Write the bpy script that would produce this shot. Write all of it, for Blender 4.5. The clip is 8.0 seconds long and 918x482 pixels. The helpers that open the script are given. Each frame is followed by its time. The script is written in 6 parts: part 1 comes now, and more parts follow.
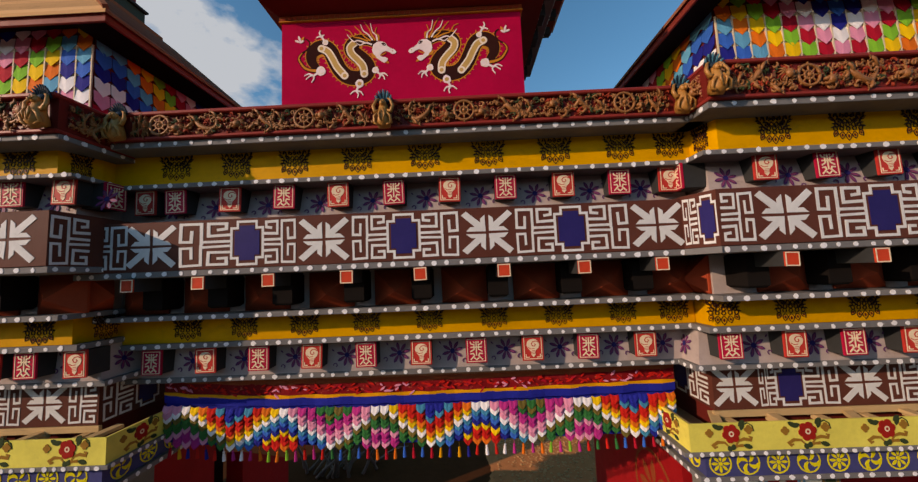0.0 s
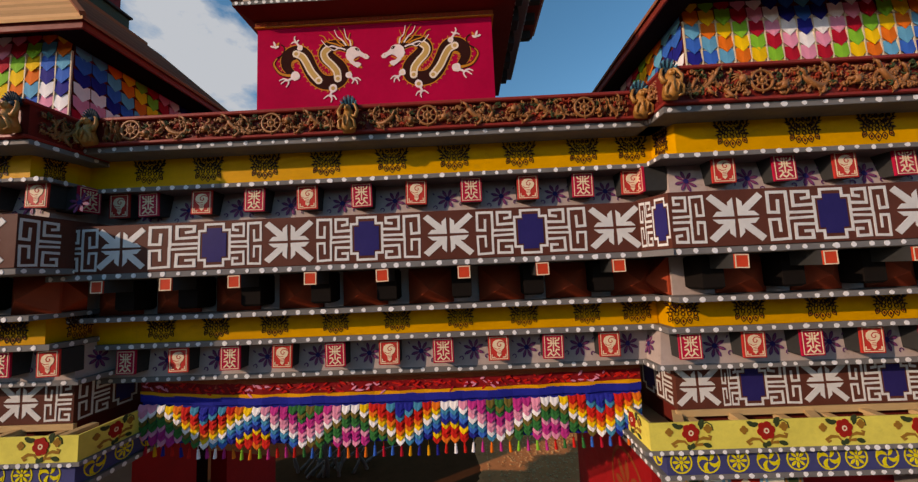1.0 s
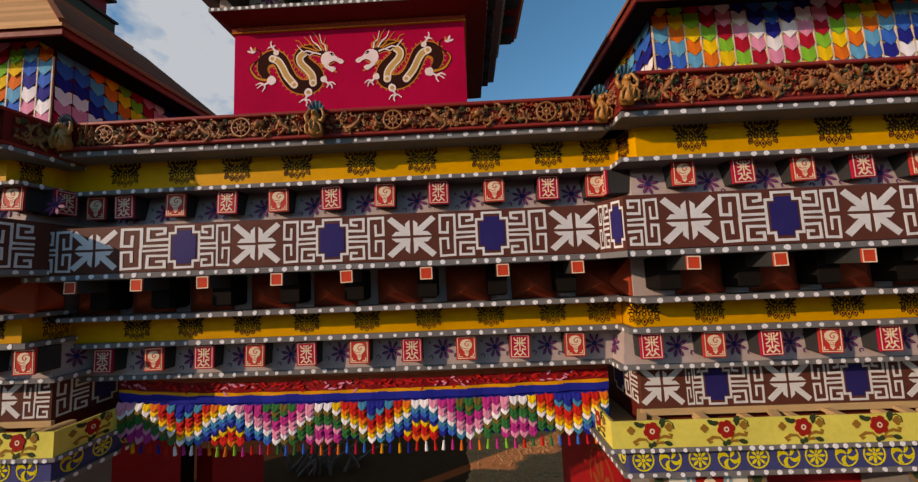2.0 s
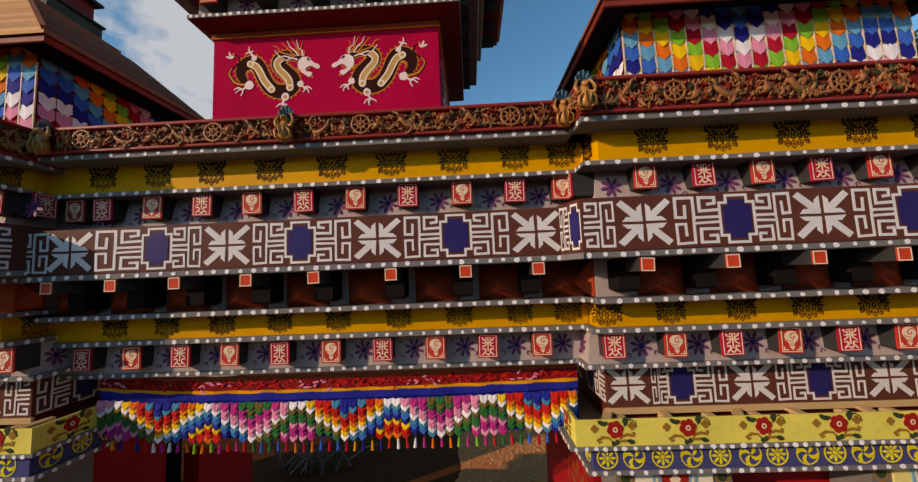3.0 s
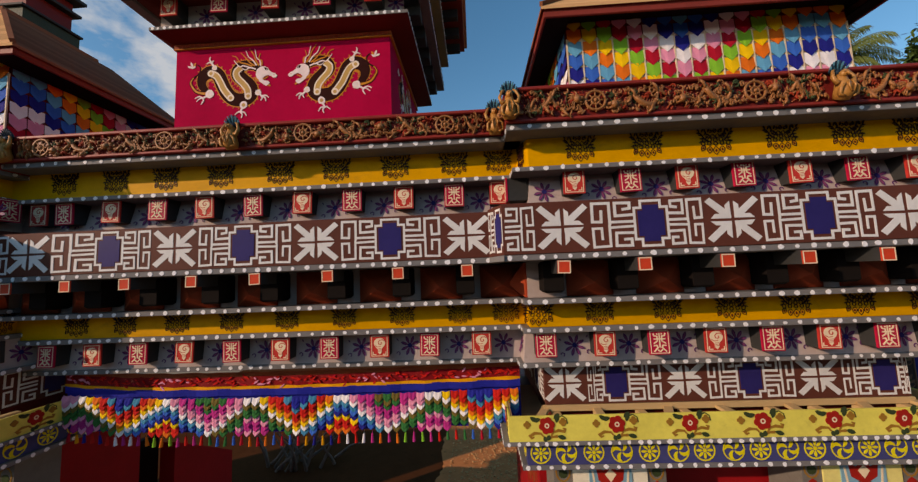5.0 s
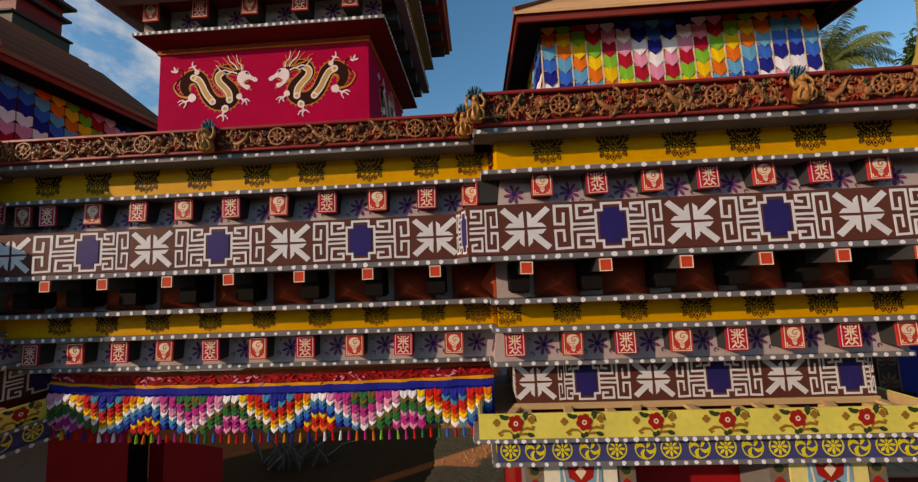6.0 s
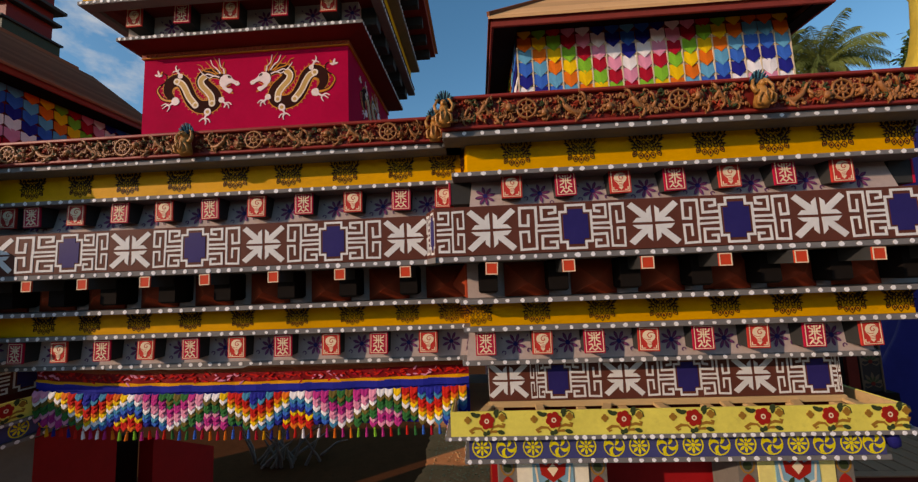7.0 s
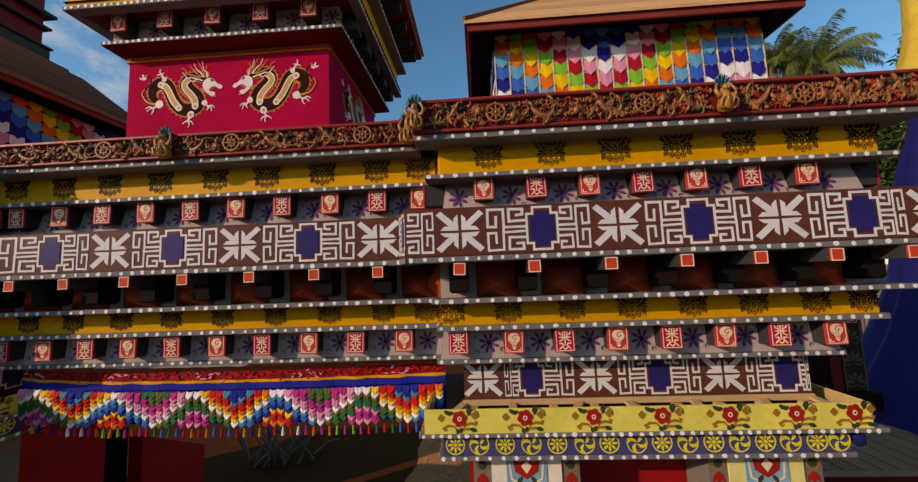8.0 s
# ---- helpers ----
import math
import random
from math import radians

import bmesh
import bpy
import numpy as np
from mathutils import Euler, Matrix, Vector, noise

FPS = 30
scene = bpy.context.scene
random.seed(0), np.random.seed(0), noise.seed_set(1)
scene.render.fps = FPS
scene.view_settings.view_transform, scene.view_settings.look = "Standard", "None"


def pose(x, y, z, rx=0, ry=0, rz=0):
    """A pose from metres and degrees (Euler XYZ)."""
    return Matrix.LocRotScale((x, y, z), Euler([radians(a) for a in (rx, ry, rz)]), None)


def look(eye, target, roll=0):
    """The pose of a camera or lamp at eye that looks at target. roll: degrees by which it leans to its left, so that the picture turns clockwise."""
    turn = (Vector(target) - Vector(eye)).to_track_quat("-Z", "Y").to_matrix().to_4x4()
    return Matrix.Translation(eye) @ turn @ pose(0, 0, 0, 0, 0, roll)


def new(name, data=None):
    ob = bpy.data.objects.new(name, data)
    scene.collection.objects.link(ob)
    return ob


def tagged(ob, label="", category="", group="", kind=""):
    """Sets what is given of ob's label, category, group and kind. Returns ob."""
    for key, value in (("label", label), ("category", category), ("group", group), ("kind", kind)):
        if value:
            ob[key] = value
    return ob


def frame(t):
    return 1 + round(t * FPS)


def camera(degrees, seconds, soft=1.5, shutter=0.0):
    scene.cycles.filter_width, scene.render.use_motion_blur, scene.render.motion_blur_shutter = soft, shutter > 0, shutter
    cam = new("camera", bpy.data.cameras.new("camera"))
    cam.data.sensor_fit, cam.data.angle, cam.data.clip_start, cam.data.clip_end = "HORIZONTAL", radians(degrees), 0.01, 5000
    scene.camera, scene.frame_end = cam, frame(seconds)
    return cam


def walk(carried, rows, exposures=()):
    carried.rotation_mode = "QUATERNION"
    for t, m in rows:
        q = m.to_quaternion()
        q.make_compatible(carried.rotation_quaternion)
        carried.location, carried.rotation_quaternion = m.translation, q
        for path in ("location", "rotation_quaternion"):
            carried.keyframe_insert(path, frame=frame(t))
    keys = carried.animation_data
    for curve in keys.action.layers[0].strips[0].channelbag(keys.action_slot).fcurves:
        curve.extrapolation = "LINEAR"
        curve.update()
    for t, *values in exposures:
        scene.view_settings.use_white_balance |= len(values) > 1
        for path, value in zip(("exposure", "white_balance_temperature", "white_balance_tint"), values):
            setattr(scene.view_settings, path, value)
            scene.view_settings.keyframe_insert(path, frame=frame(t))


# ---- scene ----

# ---------------------------------------------------------------- camera
cam = camera(104.7, 8.0, soft=1.3)
PATH = [
    (0, (-0.119, 0.679, 4.281), (-0.151, 2.671, 4.459), -2.41),
    (0.5, (0.055, 0.650, 4.279), (0.019, 2.642, 4.459), -2.40),
    (1, (0.229, 0.620, 4.277), (0.189, 2.612, 4.458), -2.39),
    (1.5, (0.403, 0.590, 4.276), (0.358, 2.582, 4.456), -2.38),
    (3, (0.920, 0.497, 4.268), (0.858, 2.488, 4.451), -2.34),
    (3.5, (1.089, 0.466, 4.266), (1.022, 2.457, 4.449), -2.33),
    (4, (1.258, 0.435, 4.263), (1.184, 2.425, 4.447), -2.31),
    (4.5, (1.424, 0.404, 4.259), (1.345, 2.394, 4.444), -2.30),
    (6, (1.909, 0.315, 4.248), (1.815, 2.304, 4.435), -2.25),
    (6.5, (2.065, 0.286, 4.244), (1.966, 2.275, 4.431), -2.24),
    (7, (2.218, 0.259, 4.239), (2.116, 2.247, 4.427), -2.22),
    (7.5, (2.367, 0.233, 4.235), (2.262, 2.221, 4.423), -2.20),
    (8, (2.512, 0.207, 4.230), (2.405, 2.195, 4.419), -2.18),
]
walk(cam, [(t, look(eye, target, roll)) for t, eye, target, roll in PATH], [(0, -0.83, 8750, 32), (8, -0.83, 8750, 32)])

# ---------------------------------------------------------------- world, sun, exposure
SUN_FROM = Vector((-1.6, -1.0, 0.66)).normalized()
SUN_EL = math.asin(SUN_FROM.z)
SUN_ROT = math.atan2(SUN_FROM.x, SUN_FROM.y)


def make_world():
    w = bpy.data.worlds.new("daylight")
    scene.world = w
    w.use_nodes = True
    nt = w.node_tree
    nt.nodes.clear()
    out = nt.nodes.new("ShaderNodeOutputWorld")
    bg = nt.nodes.new("ShaderNodeBackground")
    sky = nt.nodes.new("ShaderNodeTexSky")
    sky.sky_type = "NISHITA"
    sky.sun_disc = False
    sky.sun_elevation = SUN_EL
    sky.sun_rotation = SUN_ROT
    sky.dust_density = 0.5
    sky.ozone_density = 3.5
    tc = nt.nodes.new("ShaderNodeTexCoord")
    mp = nt.nodes.new("ShaderNodeMapping")
    mp.inputs["Location"].default_value = CLOUD_SHIFT
    mp.inputs["Scale"].default_value = (1.0, 1.0, 1.7)
    nz = nt.nodes.new("ShaderNodeTexNoise")
    nz.inputs["Scale"].default_value = 5.0
    nz.inputs["Detail"].default_value = 9.0
    nz.inputs["Roughness"].default_value = 0.55
    ramp = nt.nodes.new("ShaderNodeValToRGB")
    ramp.color_ramp.elements[0].position = 0.50
    ramp.color_ramp.elements[1].position = 0.62
    dot = nt.nodes.new("ShaderNodeVectorMath")
    dot.operation = "DOT_PRODUCT"
    dot.inputs[1].default_value = Vector(CLOUD_BANK).normalized()
    bank = nt.nodes.new("ShaderNodeMapRange")
    bank.inputs["From Min"].default_value, bank.inputs["From Max"].default_value = 0.950, 0.9990
    bank.inputs["To Min"].default_value, bank.inputs["To Max"].default_value = -0.21, 0.12
    add = nt.nodes.new("ShaderNodeMath")
    hsv = nt.nodes.new("ShaderNodeHueSaturation")
    hsv.inputs["Hue"].default_value = 0.487
    hsv.inputs["Saturation"].default_value = 1.26
    hsv.inputs["Value"].default_value = 3.2
    mix = nt.nodes.new("ShaderNodeMix")
    mix.data_type = "RGBA"
    mix.inputs["B"].default_value = (6.7, 9.7, 12.0, 1)
    lk = nt.links.new
    lk(tc.outputs["Generated"], mp.inputs["Vector"])
    lk(mp.outputs["Vector"], nz.inputs["Vector"])
    lk(tc.outputs["Generated"], dot.inputs[0])
    lk(dot.outputs["Value"], bank.inputs["Value"])
    lk(nz.outputs["Fac"], add.inputs[0])
    lk(bank.outputs["Result"], add.inputs[1])
    lk(add.outputs[0], ramp.inputs["Fac"])
    lk(ramp.outputs["Color"], mix.inputs["Factor"])
    lk(sky.outputs["Color"], hsv.inputs["Color"])
    lk(hsv.outputs["Color"], mix.inputs["A"])
    lk(mix.outputs["Result"], bg.inputs["Color"])
    bg.inputs["Strength"].default_value = 0.105
    lk(bg.outputs["Background"], out.inputs["Surface"])


CLOUD_SHIFT = (0.4, 0.1, 0.0)
CLOUD_BANK = (-0.60, 0.675, 0.42)
make_world()
sun_data = bpy.data.lights.new("sun", "SUN")
sun_data.energy, sun_data.angle, sun_data.color = 4.9, radians(0.55), (1.0, 0.90, 0.76)
sun = new("sun", sun_data)
sun.matrix_world = look(SUN_FROM * 40, (0, 0, 0))

# ---------------------------------------------------------------- materials
MATS = {}


def paint(name, col, rough=0.55, wear=0.25, grain=18.0, bump=0.12, stretch=(1, 1, 1), dark=(0.05, 0.04, 0.035), metal=0.0, vary=0.10, gloss=0.10):
    """Hand-brushed paint: coarse blotches, fine grain, a little dirt, relief, and a small change from piece to piece."""
    if name in MATS:
        return MATS[name]
    m = bpy.data.materials.new(name)
    m.use_nodes = True
    nt = m.node_tree
    lk = nt.links.new
    b = nt.nodes["Principled BSDF"]
    tc = nt.nodes.new("ShaderNodeTexCoord")
    mp = nt.nodes.new("ShaderNodeMapping")
    mp.inputs["Scale"].default_value = stretch
    lk(tc.outputs["Object"], mp.inputs["Vector"])

    def noise_node(scale, detail, rgh=0.6):
        n = nt.nodes.new("ShaderNodeTexNoise")
        n.inputs["Scale"].default_value, n.inputs["Detail"].default_value, n.inputs["Roughness"].default_value = scale, detail, rgh
        lk(mp.outputs["Vector"], n.inputs["Vector"])
        return n

    big, fine, spots = noise_node(2.6, 3), noise_node(grain, 5, 0.7), noise_node(grain * 0.45, 6, 0.75)
    hsv = nt.nodes.new("ShaderNodeHueSaturation")
    hsv.inputs["Color"].default_value = (*col, 1)
    info = nt.nodes.new("ShaderNodeObjectInfo")

    def maths(op, a, c):
        n = nt.nodes.new("ShaderNodeMath")
        n.operation = op
        for i, v in enumerate((a, c)):
            if isinstance(v, (int, float)):
                n.inputs[i].default_value = v
            else:
                lk(v, n.inputs[i])
        return n.outputs[0]

    v = maths("MULTIPLY_ADD", big.outputs["Fac"], 0.5)
    v.node.inputs[2].default_value = 0.62
    v2 = maths("MULTIPLY_ADD", fine.outputs["Fac"], 0.30)
    lk(v, v2.node.inputs[2])
    v3 = maths("MULTIPLY_ADD", info.outputs["Random"], vary)
    lk(v2, v3.node.inputs[2])
    lk(v3, hsv.inputs["Value"])
    ramp = nt.nodes.new("ShaderNodeValToRGB")
    ramp.color_ramp.elements[0].position, ramp.color_ramp.elements[1].position = 0.58, 0.74
    lk(spots.outputs["Fac"], ramp.inputs["Fac"])
    amount = maths("MULTIPLY", ramp.outputs["Color"], wear)
    mix = nt.nodes.new("ShaderNodeMix")
    mix.data_type = "RGBA"
    mix.inputs["B"].default_value = (*dark, 1)
    lk(amount, mix.inputs["Factor"])
    lk(hsv.outputs["Color"], mix.inputs["A"])
    lk(mix.outputs["Result"], b.inputs["Base Color"])
    r = maths("MULTIPLY_ADD", spots.outputs["Fac"], 0.3)
    r.node.inputs[2].default_value = rough - 0.15
    lk(r, b.inputs["Roughness"])
    b.inputs["Metallic"].default_value = metal
    b.inputs["Specular IOR Level"].default_value = gloss
    bp = nt.nodes.new("ShaderNodeBump")
    bp.inputs["Strength"].default_value, bp.inputs["Distance"].default_value = bump, 0.01
    lk(fine.outputs["Fac"], bp.inputs["Height"])
    lk(bp.outputs["Normal"], b.inputs["Normal"])
    MATS[name] = m
    return m


M_YELLOW = paint("yellow_board_paint", (0.66, 0.315, 0.002), 0.55, 0.25, stretch=(0.6, 1, 1))
M_LEMON = paint("lemon_planter_paint", (0.70, 0.63, 0.115), 0.5, 0.2)
M_GREY = paint("grey_plank_paint", (0.160, 0.160, 0.156), 0.6, 0.35)
M_WALLGREY = paint("pale_grey_wall_paint", (0.41, 0.34, 0.31), 0.65, 0.3)
M_WHITE = paint("white_motif_paint", (0.62, 0.635, 0.61), 0.5, 0.18)
M_DOT = paint("white_dot_paint", (0.74, 0.76, 0.76), 0.5, 0.1)
M_BROWN = paint("brown_fret_paint", (0.105, 0.032, 0.021), 0.55, 0.3)
M_NAVY = paint("navy_motif_paint", (0.022, 0.018, 0.11), 0.5, 0.25)
# black of the brackets; also stands for shade in soffits, slot and rear wall
M_BLACK = paint("black_paint_and_shade", (0.012, 0.010, 0.009), 0.7, 0.1, dark=(0.006, 0.005, 0.005), gloss=0.02)
M_DARK = paint("dark_block_paint", (0.035, 0.037, 0.036), 0.6, 0.3)
M_INK = paint("black_ornament_paint", (0.032, 0.010, 0.008), 0.5, 0.1)
M_INKRED = paint("maroon_ornament_paint", (0.10, 0.014, 0.008), 0.5, 0.1)
M_RED = paint("red_tile_paint", (0.52, 0.040, 0.030), 0.45, 0.2)
M_CRIM = paint("crimson_tile_paint", (0.46, 0.012, 0.045), 0.45, 0.2)
M_ORANGE = paint("orange_tile_paint", (0.58, 0.055, 0.022), 0.45, 0.2)
M_CREAM = paint("cream_motif_paint", (0.74, 0.62, 0.42), 0.5, 0.15)
M_PYR = paint("rust_stud_paint", (0.36, 0.055, 0.022), 0.55, 0.12, gloss=0.04)
M_PURPLE = paint("purple_flower_paint", (0.110, 0.030, 0.115), 0.5, 0.15)
M_LILAC = paint("red_violet_petal_paint", (0.22, 0.050, 0.110), 0.5, 0.15)
M_CORN = paint("dark_red_cornice_paint", (0.155, 0.016, 0.012), 0.4, 0.35, grain=26)
M_RAIL = paint("red_rail_paint", (0.26, 0.030, 0.022), 0.42, 0.3)
M_GOLD = paint("worn_gold_paint", (0.29, 0.112, 0.032), 0.45, 0.75, grain=44, bump=0.5, dark=(0.06, 0.022, 0.012), metal=0.08, gloss=0.4)
M_CARVERED = paint("red_carving_paint", (0.30, 0.038, 0.016), 0.45, 0.4, grain=34, bump=0.4)
M_BRIGHTGOLD = paint("bright_gold_paint", (0.38, 0.170, 0.038), 0.4, 0.85, grain=34, bump=0.4, dark=(0.09, 0.035, 0.015), metal=0.1, gloss=0.4)
M_TEAL = paint("teal_crest_paint", (0.045, 0.20, 0.26), 0.45, 0.3)
M_DARKTEAL = paint("dark_crest_paint", (0.012, 0.030, 0.045), 0.45, 0.3)
M_PANEL = paint("crimson_panel_paint", (0.41, 0.006, 0.042), 0.8, 0.12, gloss=0.02)
M_MAROON = paint("maroon_paint", (0.135, 0.018, 0.013), 0.55, 0.3)
M_FASCIA = paint("red_fascia_paint", (0.22, 0.035, 0.025), 0.5, 0.3)
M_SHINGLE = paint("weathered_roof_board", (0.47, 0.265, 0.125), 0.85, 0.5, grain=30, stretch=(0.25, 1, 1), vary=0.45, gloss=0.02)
# darker copy of the roof boards: shade put into the colour
M_SHADEBOARD = paint("shaded_roof_board", (0.20, 0.080, 0.045), 0.85, 0.5, grain=30, stretch=(1, 0.25, 1), vary=0.45, gloss=0.02)
M_WOOD = paint("raw_pine_wood", (0.50, 0.34, 0.16), 0.7, 0.3, grain=26, stretch=(0.2, 1, 1))
M_BLUEBAND = paint("blue_band_paint", (0.050, 0.058, 0.17), 0.55, 0.3)
M_YWHEEL = paint("yellow_wheel_paint", (0.66, 0.58, 0.02), 0.5, 0.15)
M_PRED = paint("red_petal_paint", (0.34, 0.018, 0.012), 0.5, 0.1)
M_PGREEN = paint("dark_leaf_paint", (0.035, 0.055, 0.022), 0.5, 0.1)
M_POCHRE = paint("ochre_scroll_paint", (0.30, 0.15, 0.025), 0.5, 0.1)
M_TAN = paint("tan_dragon_paint", (0.50, 0.30, 0.09), 0.5, 0.15)
M_DRAGON = paint("brown_dragon_paint", (0.034, 0.010, 0.008), 0.8, 0.1, gloss=0.02)
M_CREAMLINE = paint("cream_dragon_paint", (0.72, 0.60, 0.48), 0.5, 0.1)
M_FLAME = paint("orange_flame_paint", (0.55, 0.20, 0.02), 0.5, 0.1)
M_PINKW = paint("pale_dragon_paint", (0.74, 0.62, 0.60), 0.5, 0.1)
M_TRIM = paint("orange_trim_paint", (0.27, 0.055, 0.018), 0.5, 0.3)
M_REDWALL = paint("deep_red_wall_paint", (0.32, 0.010, 0.012), 0.5, 0.2)
M_GREENCARVE = paint("dark_green_carving", (0.035, 0.055, 0.035), 0.5, 0.4, grain=30, bump=0.5)


def cloth(name, col):
    return paint("cloth_" + name, col, 0.75, 0.08, grain=60, bump=0.25)


CLOTH = {
    "blue": cloth("blue", (0.015, 0.12, 0.48)), "navy": cloth("navy", (0.012, 0.016, 0.20)), "white": cloth("white", (0.78, 0.78, 0.78)),
    "pink": cloth("pink", (0.72, 0.26, 0.38)), "red": cloth("red", (0.42, 0.010, 0.025)), "green": cloth("green", (0.16, 0.46, 0.035)),
    "yellow": cloth("yellow", (0.80, 0.50, 0.015)), "orange": cloth("orange", (0.72, 0.15, 0.015)), "sky": cloth("sky", (0.07, 0.34, 0.52)),
    "scarlet": cloth("scarlet", (0.55, 0.018, 0.012)), "teal": cloth("teal", (0.02, 0.22, 0.36)), "olive": cloth("olive", (0.15, 0.11, 0.025)),
    "emerald": cloth("emerald", (0.012, 0.14, 0.035)), "magenta": cloth("magenta", (0.48, 0.03, 0.20)), "royal": cloth("royal", (0.012, 0.02, 0.26)),
    "amber": cloth("amber", (0.70, 0.30, 0.01)),
}

# ---------------------------------------------------------------- mesh helpers


def mesh_of(name, verts, faces, mat, smooth=False, mats=None, idx=None):
    me = bpy.data.meshes.new(name)
    me.from_pydata([tuple(v) for v in verts], [], faces)
    for m in (mats or [mat]):
        me.materials.append(m)
    if idx:
        me.polygons.foreach_set("material_index", idx)
    if smooth:
        me.polygons.foreach_set("use_smooth", [True] * len(me.polygons))
    me.update()
    return me


class Build:
    """Collects vertices and faces of one mesh."""

    def __init__(self):
        self.v, self.f, self.m = [], [], []

    def add(self, verts, faces, mi=0):
        o = len(self.v)
        self.v += [tuple(p) for p in verts]
        self.f += [tuple(i + o for i in f) for f in faces]
        self.m += [mi] * len(faces)
        return self

    def box(self, x0, x1, y0, y1, z0, z1, mi=0, bev=0.0):
        if bev <= 0:
            v = [(x, y, z) for z in (z0, z1) for y in (y0, y1) for x in (x0, x1)]
            return self.add(v, [(0, 2, 3, 1), (4, 5, 7, 6), (0, 1, 5, 4), (2, 6, 7, 3), (0, 4, 6, 2), (1, 3, 7, 5)], mi)
        b = bev
        v = []
        for z, k in ((z0, b), (z0 + b, 0), (z1 - b, 0), (z1, b)):
            v += [(x0 + k + b * 0, y0 + k, z), (x1 - k, y0 + k, z), (x1 - k, y1 - k, z), (x0 + k, y1 - k, z)]
        f = [(3, 2, 1, 0), (12, 13, 14, 15)]
        for r in range(3):
            for i in range(4):
                j = (i + 1) % 4
                f.append((r * 4 + i, r * 4 + j, r * 4 + 4 + j, r * 4 + 4 + i))
        return self.add(v, f, mi)

    def poly(self, pts, h=0.003, base=0.0, mi=0):
        """A thin painted shape on the plane y = 0, facing -y: pts are (x, z)."""
        n = len(pts)
        area = sum(pts[i][0] * pts[(i + 1) % n][1] - pts[(i + 1) % n][0] * pts[i][1] for i in range(n))
        if area < 0:
            pts = pts[::-1]
        v = [(x, -h, z) for x, z in pts] + [(x, base, z) for x, z in pts]
        f = [tuple(range(n))] + [(i, i + n, (i + 1) % n + n, (i + 1) % n) for i in range(n)]
        return self.add(v, f, mi)

    def stroke(self, pts, w, h=0.003, mi=0, closed=False, taper=None):
        """A painted line of width w along (x, z) points, mitred."""
        P = [Vector(p) for p in pts]
        n = len(P)
        L, R = [], []
        for i, p in enumerate(P):
            a = P[i - 1] if (i or closed) else None
            c = P[(i + 1) % n] if (i < n - 1 or closed) else None
            d1 = (p - a).normalized() if a is not None else None
            d2 = (c - p).normalized() if c is not None else None
            d1 = d1 or d2
            d2 = d2 or d1
            t = d1 + d2
            t = t.normalized() if t.length > 1e-6 else d1
            nrm = Vector((-t.y, t.x))
            k = max(0.45, nrm.dot(Vector((-d1.y, d1.x))))
            hw = (w if taper is None else w * taper[i]) / 2 / k
            L.append(p + nrm * hw)
            R.append(p - nrm * hw)
        m = n if closed else n - 1
        v = [(q.x, -h, q.y) for q in L] + [(q.x, -h, q.y) for q in R]
        f = [(i, i + n, (i + 1) % n + n, (i + 1) % n) for i in range(m)]
        v += [(q.x, 0.0, q.y) for q in L] + [(q.x, 0.0, q.y) for q in R]
        for i in range(m):
            j = (i + 1) % n
            f += [(i, j, j + 2 * n, i + 2 * n), (i + n, i + 3 * n, j + 3 * n, j + n)]
        return self.add(v, f, mi)

    def disc(self, cx, cz, r, h=0.003, n=10, mi=0, jit=0.0, rx=1.0):
        return self.poly([(cx + rx * r * (1 + jit * random.uniform(-1, 1)) * math.cos(a), cz + r * (1 + jit * random.uniform(-1, 1)) * math.sin(a))
                          for a in (2 * math.pi * i / n for i in range(n))], h, mi=mi)

    def petal(self, cx, cz, ang, ln, wd, h=0.003, mi=0, start=0.0):
        d = Vector((math.cos(ang), math.sin(ang)))
        s = Vector((-d.y, d.x))
        c = Vector((cx, cz)) + d * start
        pts = []
        for u, k in ((0, 0.12), (0.25, 0.75), (0.55, 1.0), (0.82, 0.7), (1.0, 0.06)):
            pts.append(c + d * ln * u + s * wd * k / 2)
        for u, k in ((1.0, 0.06), (0.82, 0.7), (0.55, 1.0), (0.25, 0.75), (0, 0.12)):
            pts.append(c + d * ln * u - s * wd * k / 2)
        return self.poly([(p.x, p.y) for p in pts], h, mi=mi)

    def tube(self, pts, rads, n=6, mi=0, flat=1.0):
        P = [Vector(p) for p in pts]
        o = len(self.v)
        for i, p in enumerate(P):
            d = (P[min(i + 1, len(P) - 1)] - P[max(i - 1, 0)]).normalized()
            ref = Vector((0, -1, 0)) if abs(d.y) < 0.9 else Vector((0, 0, 1))
            s = d.cross(ref).normalized()
            u = s.cross(d)
            for k in range(n):
                a = 2 * math.pi * k / n
                q = p + (s * math.cos(a) + u * math.sin(a) * flat) * rads[i]
                self.v.append(tuple(q))
        for i in range(len(P) - 1):
            for k in range(n):
                k2 = (k + 1) % n
                self.f.append((o + i * n + k, o + i * n + k2, o + (i + 1) * n + k2, o + (i + 1) * n + k))
                self.m.append(mi)
        self.f += [tuple(o + k for k in reversed(range(n))), tuple(o + (len(P) - 1) * n + k for k in range(n))]
        self.m += [mi, mi]
        return self

